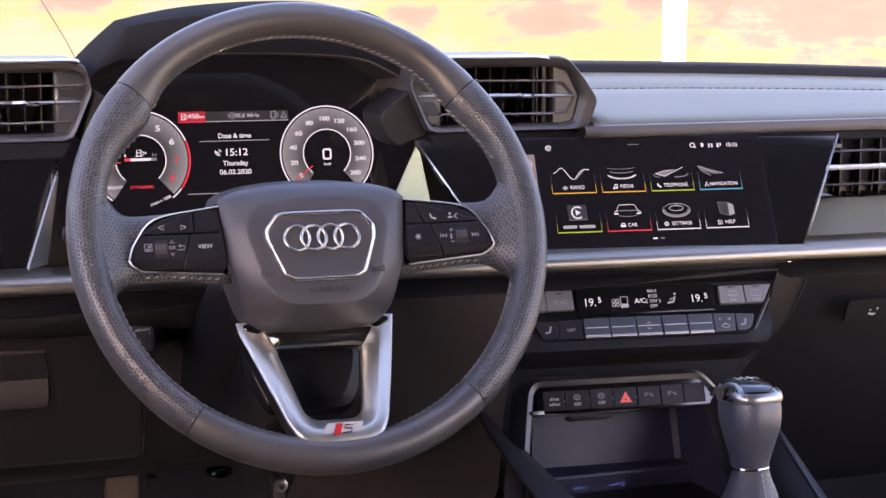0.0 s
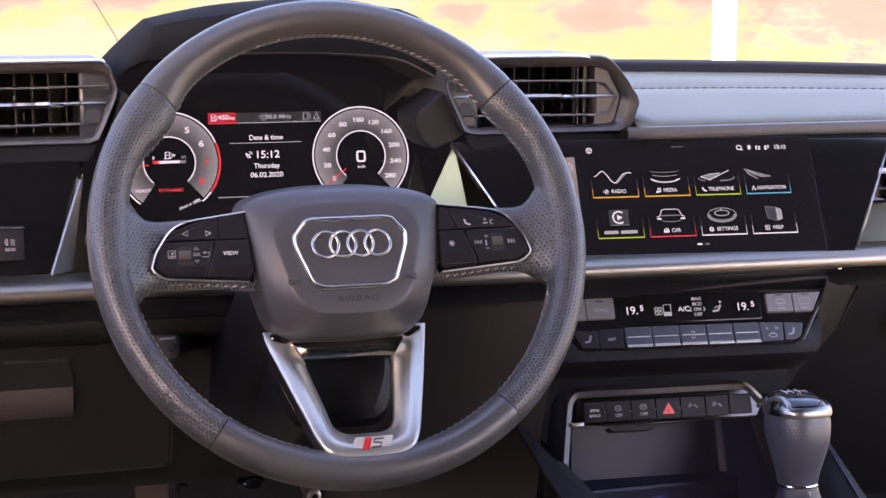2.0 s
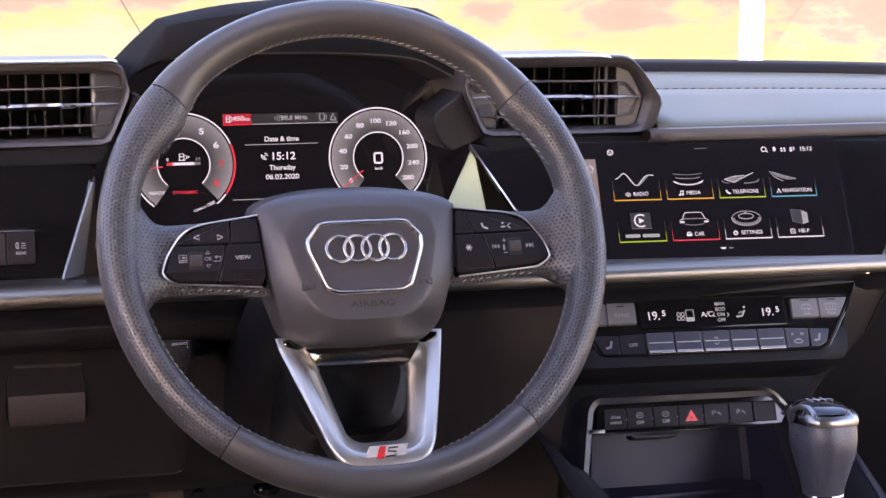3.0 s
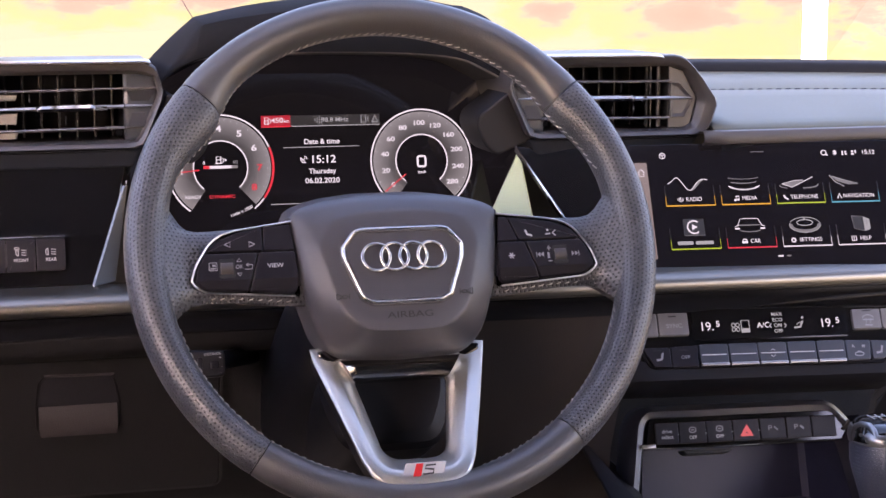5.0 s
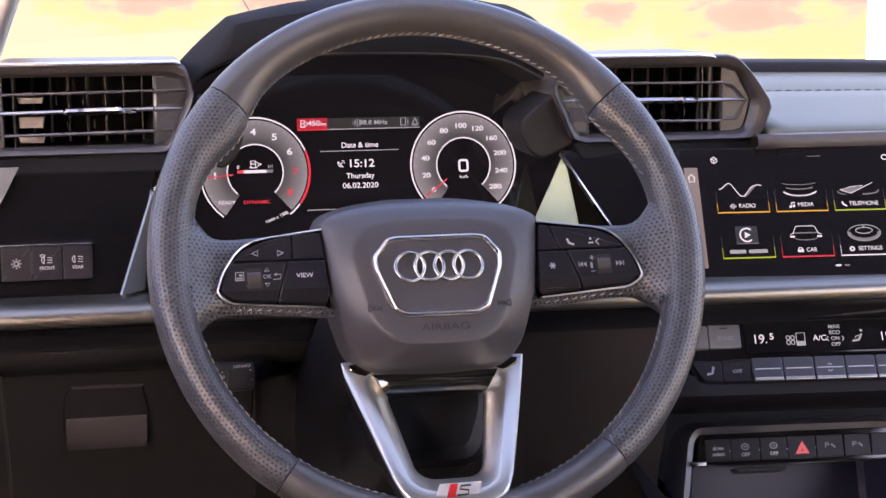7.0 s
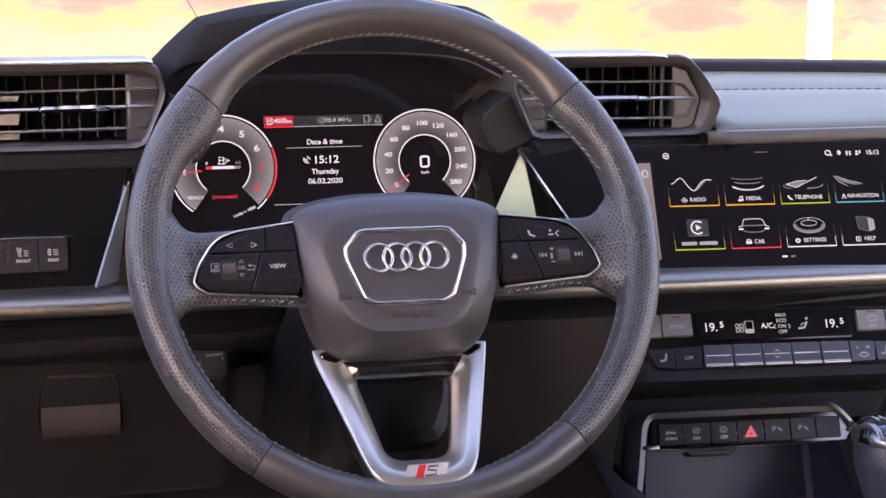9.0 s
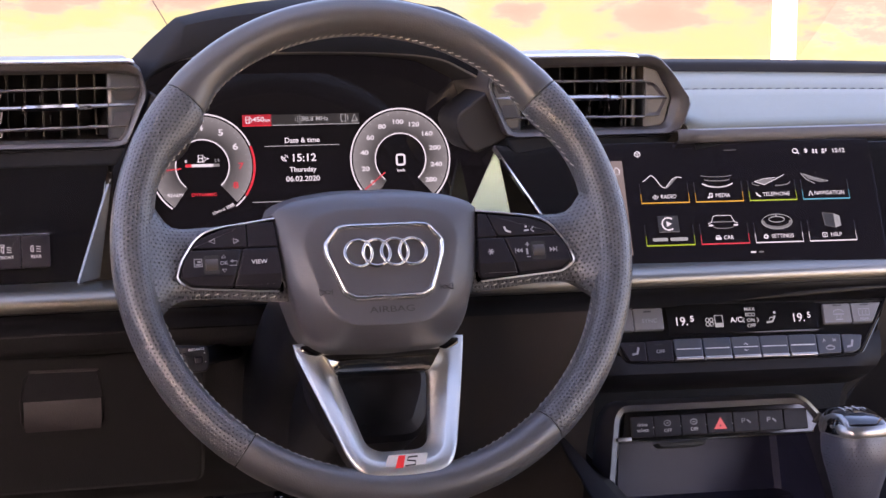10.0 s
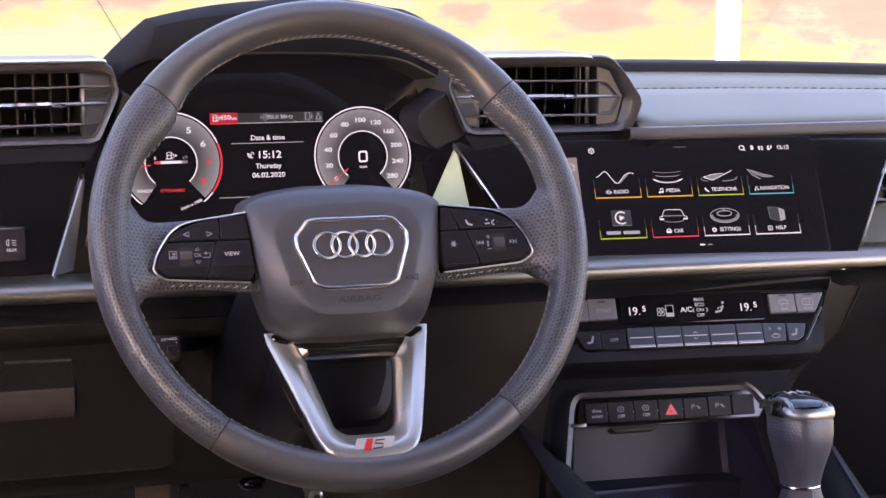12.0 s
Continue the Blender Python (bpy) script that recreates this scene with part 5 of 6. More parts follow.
def build_centre():
    st = thing("centre_stack", ORIGIN, "dark centre stack below the climate panel with an open niche", "centre stack")

    ends = (442, 430, 426, 422, 416, 410, 406, 404)
    prof = ((150, 606), (112, 572), (104, 562), (102, 556), (106, 548), (124, 537), (146, 531), (160, 528.5))
    rows = [[(196 + (e - 196) * k / 10, y - 0.10 * (196 + (e - 196) * k / 10 - 320), z) for k in range(11)] for e, (y, z) in zip(ends, prof)]
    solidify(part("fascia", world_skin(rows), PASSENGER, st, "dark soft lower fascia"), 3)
    # frame round the niche
    lip = rounded([(-112, -150), (-84, 9), (-77, 17.4), (79, 16.8), (98, -6), (126, -150)], [4, 6, 8, 10, 10, 4], 4)
    bm = ring(lip, [(-8, -30), (-5, -6), (0, 0), (4.5, -1.5), (7, -7), (7, -30)])
    bmesh.ops.transform(bm, matrix=HZ, verts=bm.verts)
    part("niche_frame", bm, FRAME_SATIN, st, "rounded satin-dark frame of the niche")
    bm = bmesh.new()
    skin(bm, [[(-78, 14, -8), (-92, -115, -8)], [(-70, 14, -96), (-76, -95, -110)], [(84, 14, -96), (88, -95, -110)], [(89, 14, -92), (93.5, -95, -106)], [(106, 8, -8), (124, -115, -8)]], closed=False)
    bmesh.ops.transform(bm, matrix=HZ, verts=bm.verts)
    part("niche_lining", bm, NICHE, st, "smooth slate lining of the niche", smooth=False)
    bar = thing("switch_bar", HZ, "dark switch bar with six keys and a red hazard triangle", "switch bar")
    part("body", prism(rounded([(-80, -12), (86, -12.4), (93, -2), (80, 12.5), (-75, 12)], 2, 3), -22, -1.2, 1), GLOSS, bar, "glossy black body")
    part("chrome_edge", tube([(-82, -11, 0), (-60, -12.4, 0.4), (60, -12.8, 0.4), (86, -12.2, 0)], 0.9, 8), DARK_CHROME, bar, "thin bright lower edge")
    part("chrome_end", block(-84, -12, -2, -72, -8.6, 2, 0.9), DARK_SATIN, bar)
    part("chrome_end", tube([(88, -4, 0), (92, 0, 0), (93, 3, 0)], 1.7, 8), DARK_SATIN, bar)
    xs = [-71.5, -51.8, -28.6, -6.4, 16.4, 38.9, 60.7]
    for i in range(7):
        x0, x1 = xs[i], (xs[i + 1] if i < 6 else 82)
        k = part("key", prism(rounded([(x0 + 0.3, -9.2), (x1 - 0.3, -9.2), (x1 - 0.3, 8), (x0 + 0.3, 8)], 0.8, 2), -3, 0.8, 0.8), BUTTON, bar, "dark key")
        cx = (x0 + x1) / 2
        if i == 0:
            writing("caption", "drive", cx, 0.9, 3.0, PRINT, k, z=1.0)
            writing("caption", "select", cx, -3.6, 3.0, PRINT, k, z=1.0)
        elif i in (1, 2):
            writing("caption", "OFF", cx, -4.8, 2.7, PRINT, k, z=1.0)
            part("mark", flats([ellipse_line(cx, 1.4, 2.8, 2.2, 0.9, n=14), rect(cx - 1.2, 0.9, cx + 1.2, 1.9)], 1.0), PRINT_GREY, k, smooth=False)
        elif i == 3:
            tri = [(cx - 5.6, -5.8), (cx + 5.6, -5.8), (cx + 0.6, 3.8)]
            part("hazard_triangle", flat(tri, 1.05), L_HAZARD, k, "glowing red triangle", smooth=False)
            part("inner_triangle", flat([(cx - 1.2, -3.8), (cx + 1.2, -3.8), (cx, -1.8)], 1.3), BUTTON, k, smooth=False)
        elif i in (4, 5):
            part("mark", flats([stroke([(cx - 3.6, -2), (cx - 3.6, 1.6), (cx - 1, 1.6), (cx - 1, 0), (cx - 3.6, 0)], 0.8), stroke([(cx + 1, 0.8), (cx + 4, -2)], 1.4)], 1.0), PRINT_GREY, k, smooth=False)
        if i in (1, 2, 3, 4):
            part("dot", flats([circle(x0 - 0.4, -1.6, 0.5, 8)], 1.0), PRINT, k, smooth=False)
    part("catch", prism(rounded([(-50, -14), (-6, -14), (-10, -18), (-46, -18)], 2, 3), -16, -2, 1), RUBBER, bar, "small black catch below the keys")
    # console
    con = thing("centre_console", ORIGIN, "dark centre console with a charging tray and a satin side rail", "centre console")
    part("tray", world_skin([[(214, 260, 404), (440, 260, 404)], [(214, 236, 398), (440, 230, 398)], [(214, 100, 388), (440, 100, 388)], [(214, -500, 360), (440, -500, 360)]]), PLASTIC, con, smooth=False)
    part("tray_step", block(226, 206, 372, 432, 250, 414, 3), NICHE, con, "slate step with two sockets")
    for x in (296, 333):
        k = part("socket", block(x - 8, 203.5, 384, x + 8, 207, 394, 1), GLOSS, con, "small charging socket")
        writing("caption", "2" if x > 330 else "1", 4.5, 0, 4, L_BLUE, k, at=(x, 205.5, 401)).rotation_euler = (radians(90), 0, 0)
        part("mark", flats([stroke([(-7, 0), (2, 0)], 0.9), circle(-7, 0, 1.2, 8), stroke([(-4, 0), (-1.5, 1.8), (0.5, 1.8)], 0.7)], 0.2), L_BLUE, k, smooth=False, at=(x, 205.5, 401)).rotation_euler = (radians(90), 0, 0)
    wall_l = [[(190, 262, 512), (214, 262, 474), (222, 262, 466), (232, 262, 396)], [(180, 187, 500), (206, 187, 468), (218, 180, 463), (232, 176, 392)], [(170, 60, 480), (204, 60, 460), (216, 40, 453), (232, 30, 384)], [(160, -300, 430), (196, -300, 430), (210, -300, 424), (230, -300, 360)]]
    solidify(part("side_wall", world_skin(wall_l), PLASTIC, con, "dark driver's side wall"), 3)
    wall_r = [[(404, 118, 470), (430, 112, 491), (438, 110, 482), (470, 110, 400)], [(402, 72, 462), (424, 68, 475), (432, 66, 470), (470, 60, 380)], [(398, 0, 432), (420, -4, 442), (430, -6, 438), (470, -10, 350)], [(392, -300, 322), (412, -300, 328), (424, -300, 324), (470, -300, 260)]]
    solidify(part("side_wall", world_skin(wall_r), PLASTIC, con, "dark passenger's side wall"), 3)
    part("rail", tube([(430, 112, 493), (424, 68, 477), (420, -4, 444), (412, -300, 330)], 2.4, 8), FRAME_SATIN, con, "satin rail along the console edge")


build_centre()


# ---- gear shifter ----
def build_shifter():
    g = thing("gear_lever", plane(0.3300, -0.05, 0.4850, 0, 6), "gear lever with perforated leather knob, silver collar and black cap", "gear lever")
    g.scale = (0.77, 0.95, 0.78)
    n = 40

    def oval(cx, cy, cz, rx, rz, p=0.85):
        return [(cx + rx * math.copysign(abs(math.cos(a)) ** p, math.cos(a)), cy, cz + rz * math.copysign(abs(math.sin(a)) ** p, math.sin(a))) for a in (2 * math.pi * k / n for k in range(n))]
    sec = [oval(-1.5, 6, 0, 17.6, 18), oval(-1.5, 12, 0, 18.6, 19.6), oval(-1, 20, 0, 20.8, 22.4), oval(-0.5, 30, 0, 24.2, 26.6), oval(0, 40, 0, 27.8, 30.4), oval(0, 49, -1, 29.4, 32.4), oval(0.5, 58, -2, 29.4, 32.6), oval(0.5, 66, -3, 28, 31)]
    bm = skin(bmesh.new(), sec, cap0=True, cap1=True)
    uvl = bm.loops.layers.uv.new("UVMap")
    for f in bm.faces:
        for lp in f.loops:
            co = lp.vert.co / MM
            lp[uvl].uv = (math.atan2(co.z, co.x) * 24 if abs(co.x) + abs(co.z) > 1 else 0, co.y)
    part("knob", bm, KNOB_LEATHER, g, "perforated blue-grey leather knob")
    # silver cap, sloping up away from the driver
    def ov2(y0, k, rx, rz, cz=-2):
        return [(0.5 + x, y0 + k * (-(z - cz)) / 31, z) for x, y, z in oval(0, 0, cz, rx, rz, 0.7)]
    part("collar", skin(bmesh.new(), [ov2(62, 0, 28.6, 32), ov2(65.5, 0.6, 29.4, 32.8), ov2(70, 1.6, 28.6, 31.8), ov2(72.4, 2.2, 26.6, 29.8), ov2(72, 2.4, 23.5, 27)], closed=True, cap1=True), DARK_SATIN, g, "satin silver top shell")
    part("cap", skin(bmesh.new(), [ov2(69, 2, 24.8, 30.5), ov2(72.6, 2.6, 24.2, 29.8), ov2(75.4, 3, 22.4, 26.5), ov2(77.6, 3.4, 17, 20), ov2(78.6, 3.6, 6, 8)], cap1=True), GLOSS, g, "glossy black cap with the shift pattern")
    lines = [[(-11, -7), (-11, 7)], [(-4, -7), (-4, 7)], [(3, -7), (3, 7)], [(10, -7), (10, 0)], [(-11, 0), (10, 0)]]
    pm = part("shift_pattern", flats([stroke([(p[0] + 1.5, p[1]) for p in ln], 0.7) for ln in lines], 0.2), PRINT, g, "white shift pattern", smooth=False, at=(0, 79.3, -8))
    pm.rotation_euler = (radians(-90 + 5), 0, 0)
    part("hoop", tube([(-28.4, 63, 3), (-28, 69, 4), (-25.4, 73, 6), (-20, 75, 11), (-14, 75, 18), (-10, 72, 24), (-8, 68, 28), (-7, 64, 30)], [2.2, 2.6, 3.0, 3.2, 3.2, 3.0, 2.6, 2.2], 12), DARK_SATIN, g, "bright hoop on the driver's side").rotation_euler = (0, radians(-27), 0)
    part("thumb_inset", skin(bmesh.new(), [[(-28.6, 63, 4), (-27, 64, 14), (-20, 64, 25), (-9, 64, 31)], [(-27.4, 70, 6), (-24.6, 72, 13), (-18, 73, 21), (-9, 70, 27)], [(-24, 75, 8), (-21, 77, 12), (-16, 77, 17), (-10, 73.5, 22)]], closed=False), GLOSS, g, "black inset under the hoop").rotation_euler = (0, radians(-27), 0)
    part("ring", tube([(-1.5 + 18.2 * math.cos(2 * math.pi * k / 32), 7, 18.6 * math.sin(2 * math.pi * k / 32)) for k in range(32)], 1.4, 8, closed=True), CHROME, g, "chrome ring below the knob")
    sec = []
    boot_r = ((6, 17.4), (0, 19), (-12, 25), (-28, 34), (-50, 45), (-90, 66))
    for y, r in boot_r:
        c = 0.9 * (y - 6) / 8
        sec.append([(c + (r + 1.2 * math.sin(7 * a + y * 0.2)) * math.cos(a), y, (r + 1.2 * math.sin(5 * a + y * 0.1)) * math.sin(a)) for a in (2 * math.pi * k / 48 for k in range(48))])
    part("boot", skin(bmesh.new(), sec), BOOT_LEATHER, g, "folded dark leather boot")
    pts = []
    for q in (-1, 1):
        for k in range(13):
            y = 2 - 4.4 * k
            r = next(r0 + (r1 - r0) * (y0 - y) / (y0 - y1) for (y0, r0), (y1, r1) in zip(boot_r, boot_r[1:]) if y0 >= y >= y1)
            pts.append(((4 + q * 3.4 - 0.1 * k, y, r + 1.6), (0, 1, -0.55), (0, 0.45, 1)))
    stitches(pts, 3.2, 0.6, THREAD, g)


build_shifter()


# ---- passenger side ----
def build_passenger():
    p = thing("passenger_vent", ORIGIN, "slim passenger air vent with a chrome slat above a blue-grey panel", "air vent", "dashboard air vents")
    rows = []
    for x in range(440, 801, 20):
        d = bow(x)
        rows.append([(x, 178 + d, 726), (x, 186 + d, 716), (x, 188 + d, 672), (x, 174 + d, 668), (x, 166 + d, 664), (x, 140 + d, 646), (x, 128 + d, 641)])
    part("decor_panel", skin(bmesh.new(), [r[3:] for r in rows], closed=False), SOFT, p, "pale blue-grey soft panel")
    part("duct", skin(bmesh.new(), [r[:4] for r in rows], closed=False), VENT_DARK, p, "black air duct")
    for z, mat, x0, th in ((712, SLAT, 512, 0.6), (697, EMBLEM, 494, 1.25), (681, SLAT, 500, 0.6)):
        sec = [[(x, 166 + dy + bow(x), z + dz * th) for dy, dz in ((0, 0), (2, 1.8), (8, 1.6), (18, 0.4), (18, -0.6), (8, -1.6), (2, -1.8))] for x in range(x0, 801, 17)]
        part("slat", skin(bmesh.new(), sec, cap0=True, cap1=True), mat, p, "bright satin slat" if mat is EMBLEM else "")
    for k in range(7):
        x = 541 + 21 * k
        part("vane", block(x - 0.5, 177, 670, x + 0.5, 187, 722, 0.2), VENT_BACK, p)
    part("slider", skin(bmesh.new(), [[(x, 160 + dy + bow(x), 656 + dz * k) for dy, dz in ((-2, 0), (0, 3), (8, 3.4), (8, -3.4), (0, -3))] for x, k in ((540, 0.4), (543, 1.0), (546, 0.85), (620, 0.85), (623, 1), (625, 0.5))], cap0=True, cap1=True), SATIN, p, "silver vent handle")
    for (xa, xb, za), (xc, xd, zb) in (((500, 528, 709), (497, 524, 700)), ((493, 508, 694), (488, 522, 684)), ((490, 505, 679), (484, 528, 671))):
        part("end_block", skin(bmesh.new(), [[(xa, 182, za), (xb, 182, za)], [(xa, 171, za), (xb, 171, za)], [(xc, 168, zb), (xd, 168, zb)], [(xc, 182, zb), (xd, 182, zb)]], closed=False), VENT_FACE, p, "pale faceted end piece", smooth=False)
    part("end_block", block(508, 165, 715, 534, 180, 719, 1), VENT_FACE, p, "pale stub above the slats")
    lo = thing("passenger_lower_panel", ORIGIN, "dark grained lower panel with an airbag indicator plate", "dashboard panel")
    rows = []
    for x in range(470, 801, 30):
        d = bow(x)
        rows.append([(x, 140 + d, 618), (x, 134 + d, 604), (x, 136 + d, 598), (x - 10, 150 + d, 560), (x - 28, 180 + d, 500), (x - 24, 230 + d, 420), (x - 20, 300 + d, 350), (x - 20, 330 + d, 0)])
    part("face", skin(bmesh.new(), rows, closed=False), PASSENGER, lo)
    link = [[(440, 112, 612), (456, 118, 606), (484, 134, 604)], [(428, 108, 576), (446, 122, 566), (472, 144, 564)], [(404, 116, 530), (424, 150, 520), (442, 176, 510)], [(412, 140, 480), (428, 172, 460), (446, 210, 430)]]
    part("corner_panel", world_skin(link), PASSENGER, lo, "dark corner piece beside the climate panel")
    part("joint", tube([(484, 133, 603), (471, 143, 564), (441, 175, 510), (446, 209, 432)], 0.8, 6), RUBBER, lo)
    plate = thing("airbag_indicator", plane(0.55, 0.132, 0.568, 0, -22), "small dark indicator plate with a faint lit symbol", "indicator")
    part("plate", prism(rounded(rect(-26, -11, 40, 12), 2, 3), -2, 0.7, 0.5), PASSENGER, plate)
    part("mark", flats([stroke([(-2, -2), (2, -3.5), (5, -2.5)], 2), circle(6, 2.6, 1.1, 8), circle(-1, 1.5, 0.9, 8)], 1.5), L_DIM, plate, smooth=False)


build_passenger()


def build_footwell():
    for x, nm in ((-90, "brake_pedal"), (-10, "clutch_pedal")):
        p = thing(nm, plane(x * MM, 0.38, 0.14, 0, 30), "dark rubber-faced pedal in the footwell", "pedal", "pedals")
        part("pad", prism(rounded(rect(-38, -26, 38, 26), 8, 4), -8, 0, 2), RUBBER, p)
        part("arm", tube([(0, 10, -8), (0, 120, -60), (0, 200, -220), (0, 260, -320)], 8, 10), PLASTIC, p)
    h = thing("adjuster_pin", plane(0.042, 0.35, 0.385, 0, 0), "small bright metal pin under the column", "pin")
    part("pin", tube([(0, 0, -30), (0, 0, 0), (0, 0, 2)], [7, 7, 5], 16), SATIN, h)
    part("hole", tube([(0.6, -0.4, 0), (0.6, -0.4, 2.4)], 3.0, 14), RUBBER, h, "dark hole in the pin")
    part("stem", block(-6, -60, -28, 6, -4, -8, 2), DARK_SATIN, h)
    lv = thing("adjuster_lever", plane(-0.017, 0.35, 0.403, 0, 10), "small glossy black lever under the steering column", "lever")
    part("grip", skin(bmesh.new(), [[(13.5 * k * math.cos(a), 7 * k * math.sin(a), z) for a in (2 * math.pi * q / 24 for q in range(24))] for z, k in ((-40, 0.5), (-14, 0.9), (-4, 1.0), (0, 0.9), (1.6, 0.7))], cap0=True, cap1=True), GLOSS, lv)
    part("dish", skin(bmesh.new(), [[(9 * k * math.cos(a), 1 + 4 * k * math.sin(a), z) for a in (2 * math.pi * q / 20 for q in range(20))] for z, k in ((1.2, 1.0), (2.2, 0.9), (1.4, 0.5))], cap1=True), GLOSS, lv)
    br = thing("footwell_bracket", plane(-0.104, 0.40, 0.395, 0, 0), "brown plastic bracket in the dark footwell", "bracket")
    part("plate", skin(bmesh.new(), [at_z(rounded(p, 2, 3), z) for p, z in (([(-15, -90), (13, -90), (16, 0), (-17, 0)], -8), ([(-15, -90), (13, -90), (16, 0), (-17, 0)], -1.5), ([(-13.5, -88), (11.5, -88), (14.5, -1.5), (-15.5, -1.5)], 0))], cap0=True, cap1=True), BRACKET, br)
    part("bolt", tube([(30, -10, -6), (30, -10, 0), (30, -10, 1.5)], [7, 7, 5], 16), SHROUD, br)


build_footwell()

# ---- steering wheel ----
RIM_Z = -14.0  # the rim's middle lies behind the emblem's face


def rim_centre(a):
    """The rim's middle line: a little longer below the hub than above."""
    return 0.4 + 166.1 * math.cos(a), 11.2 + (167.8 if math.sin(a) > 0 else 168.6) * math.sin(a)


def swell(d, c, w):
    return math.exp(-((min(abs(d - c), 360 - abs(d - c))) / w) ** 2)


def rim_point(a, q, grow):
    """A point of the rim at angle a round the wheel and q round its tube, millimetres."""
    cx, cy = rim_centre(a)
    ox, oy = math.cos(a), math.sin(a)
    c, s = math.cos(q), math.sin(q)
    f = flare(a)
    rad = (13.1 + 0.4 * grow) if c > 0 else (13.1 + thumb(a) + 7.0 * f)
    dep = 15.2 + 0.5 * grow
    e = 0.94
    r = rad * math.copysign(abs(c) ** e, c)
    z = RIM_Z + dep * math.copysign(abs(s) ** e, s) - (9 * f * abs(c) ** 1.6 if c < 0 else 0)
    return (cx + ox * r, cy + oy * r, z)


def thumb(a):
    """The rests for the thumbs swell the rim inwards just below the upper seams."""
    d = math.degrees(a) % 360
    return 6.4 * swell(d, 37, 9.5) + 9.0 * swell(d, 145, 9.5) - 2.4 * swell(d, 215, 28)


def flare(a):
    """How far the rim's leather runs inwards to meet a side spoke."""
    d = math.degrees(a) % 180
    d = min(d, 180 - d)
    return math.exp(-(d / 8.5) ** 2)


def grip(a):
    """Thickening of the rim where the palms lie."""
    d = math.degrees(a) % 360
    return max(swell(d, c, w) for c, w in ((26, 20), (154, 20), (322, 24), (218, 24), (0, 30), (180, 30)))


def rim_section(a0, a1, n, uv=False, shrink=0.0):
    bm = bmesh.new()
    k = 40
    loops = []
    for i in range(n + 1):
        a = radians(a0 + (a1 - a0) * i / n)
        t = min(i, n - i)
        sq = 0.972 if t == 0 else (0.994 if t == 1 else 1.0)
        g = grip(a)
        lp = []
        for j in range(k):
            q = 2 * math.pi * j / k - math.pi / 2
            x, y, z = rim_point(a, q, g)
            mx, my = rim_centre(a)
            lp.append((mx + (x - mx) * sq, my + (y - my) * sq, RIM_Z + (z - RIM_Z) * sq))
        loops.append(lp)
    skin(bm, loops, cap0=True, cap1=True)
    if uv:
        uvl = bm.loops.layers.uv.new("UVMap")
        bm.verts.index_update()
        run = []
        for lp in loops:
            tot, row = 0.0, []
            for j in range(k):
                row.append(tot)
                tot += math.dist(lp[j], lp[(j + 1) % k])
            run.append(row + [tot])
        for f in bm.faces:
            js = [lp.vert.index % k for lp in f.loops]
            wrap = 0 in js and k - 1 in js
            for lp, j in zip(f.loops, js):
                i = lp.vert.index // k
                a = radians(a0 + (a1 - a0) * i / n)
                lp[uvl].uv = (a * 165, run[i][k if wrap and j == 0 else j])
    return bm


def planar_uv(bm):
    uvl = bm.loops.layers.uv.new("UVMap")
    for f in bm.faces:
        for lp in f.loops:
            lp[uvl].uv = (lp.vert.co.x / MM, lp.vert.co.y / MM)
    return bm


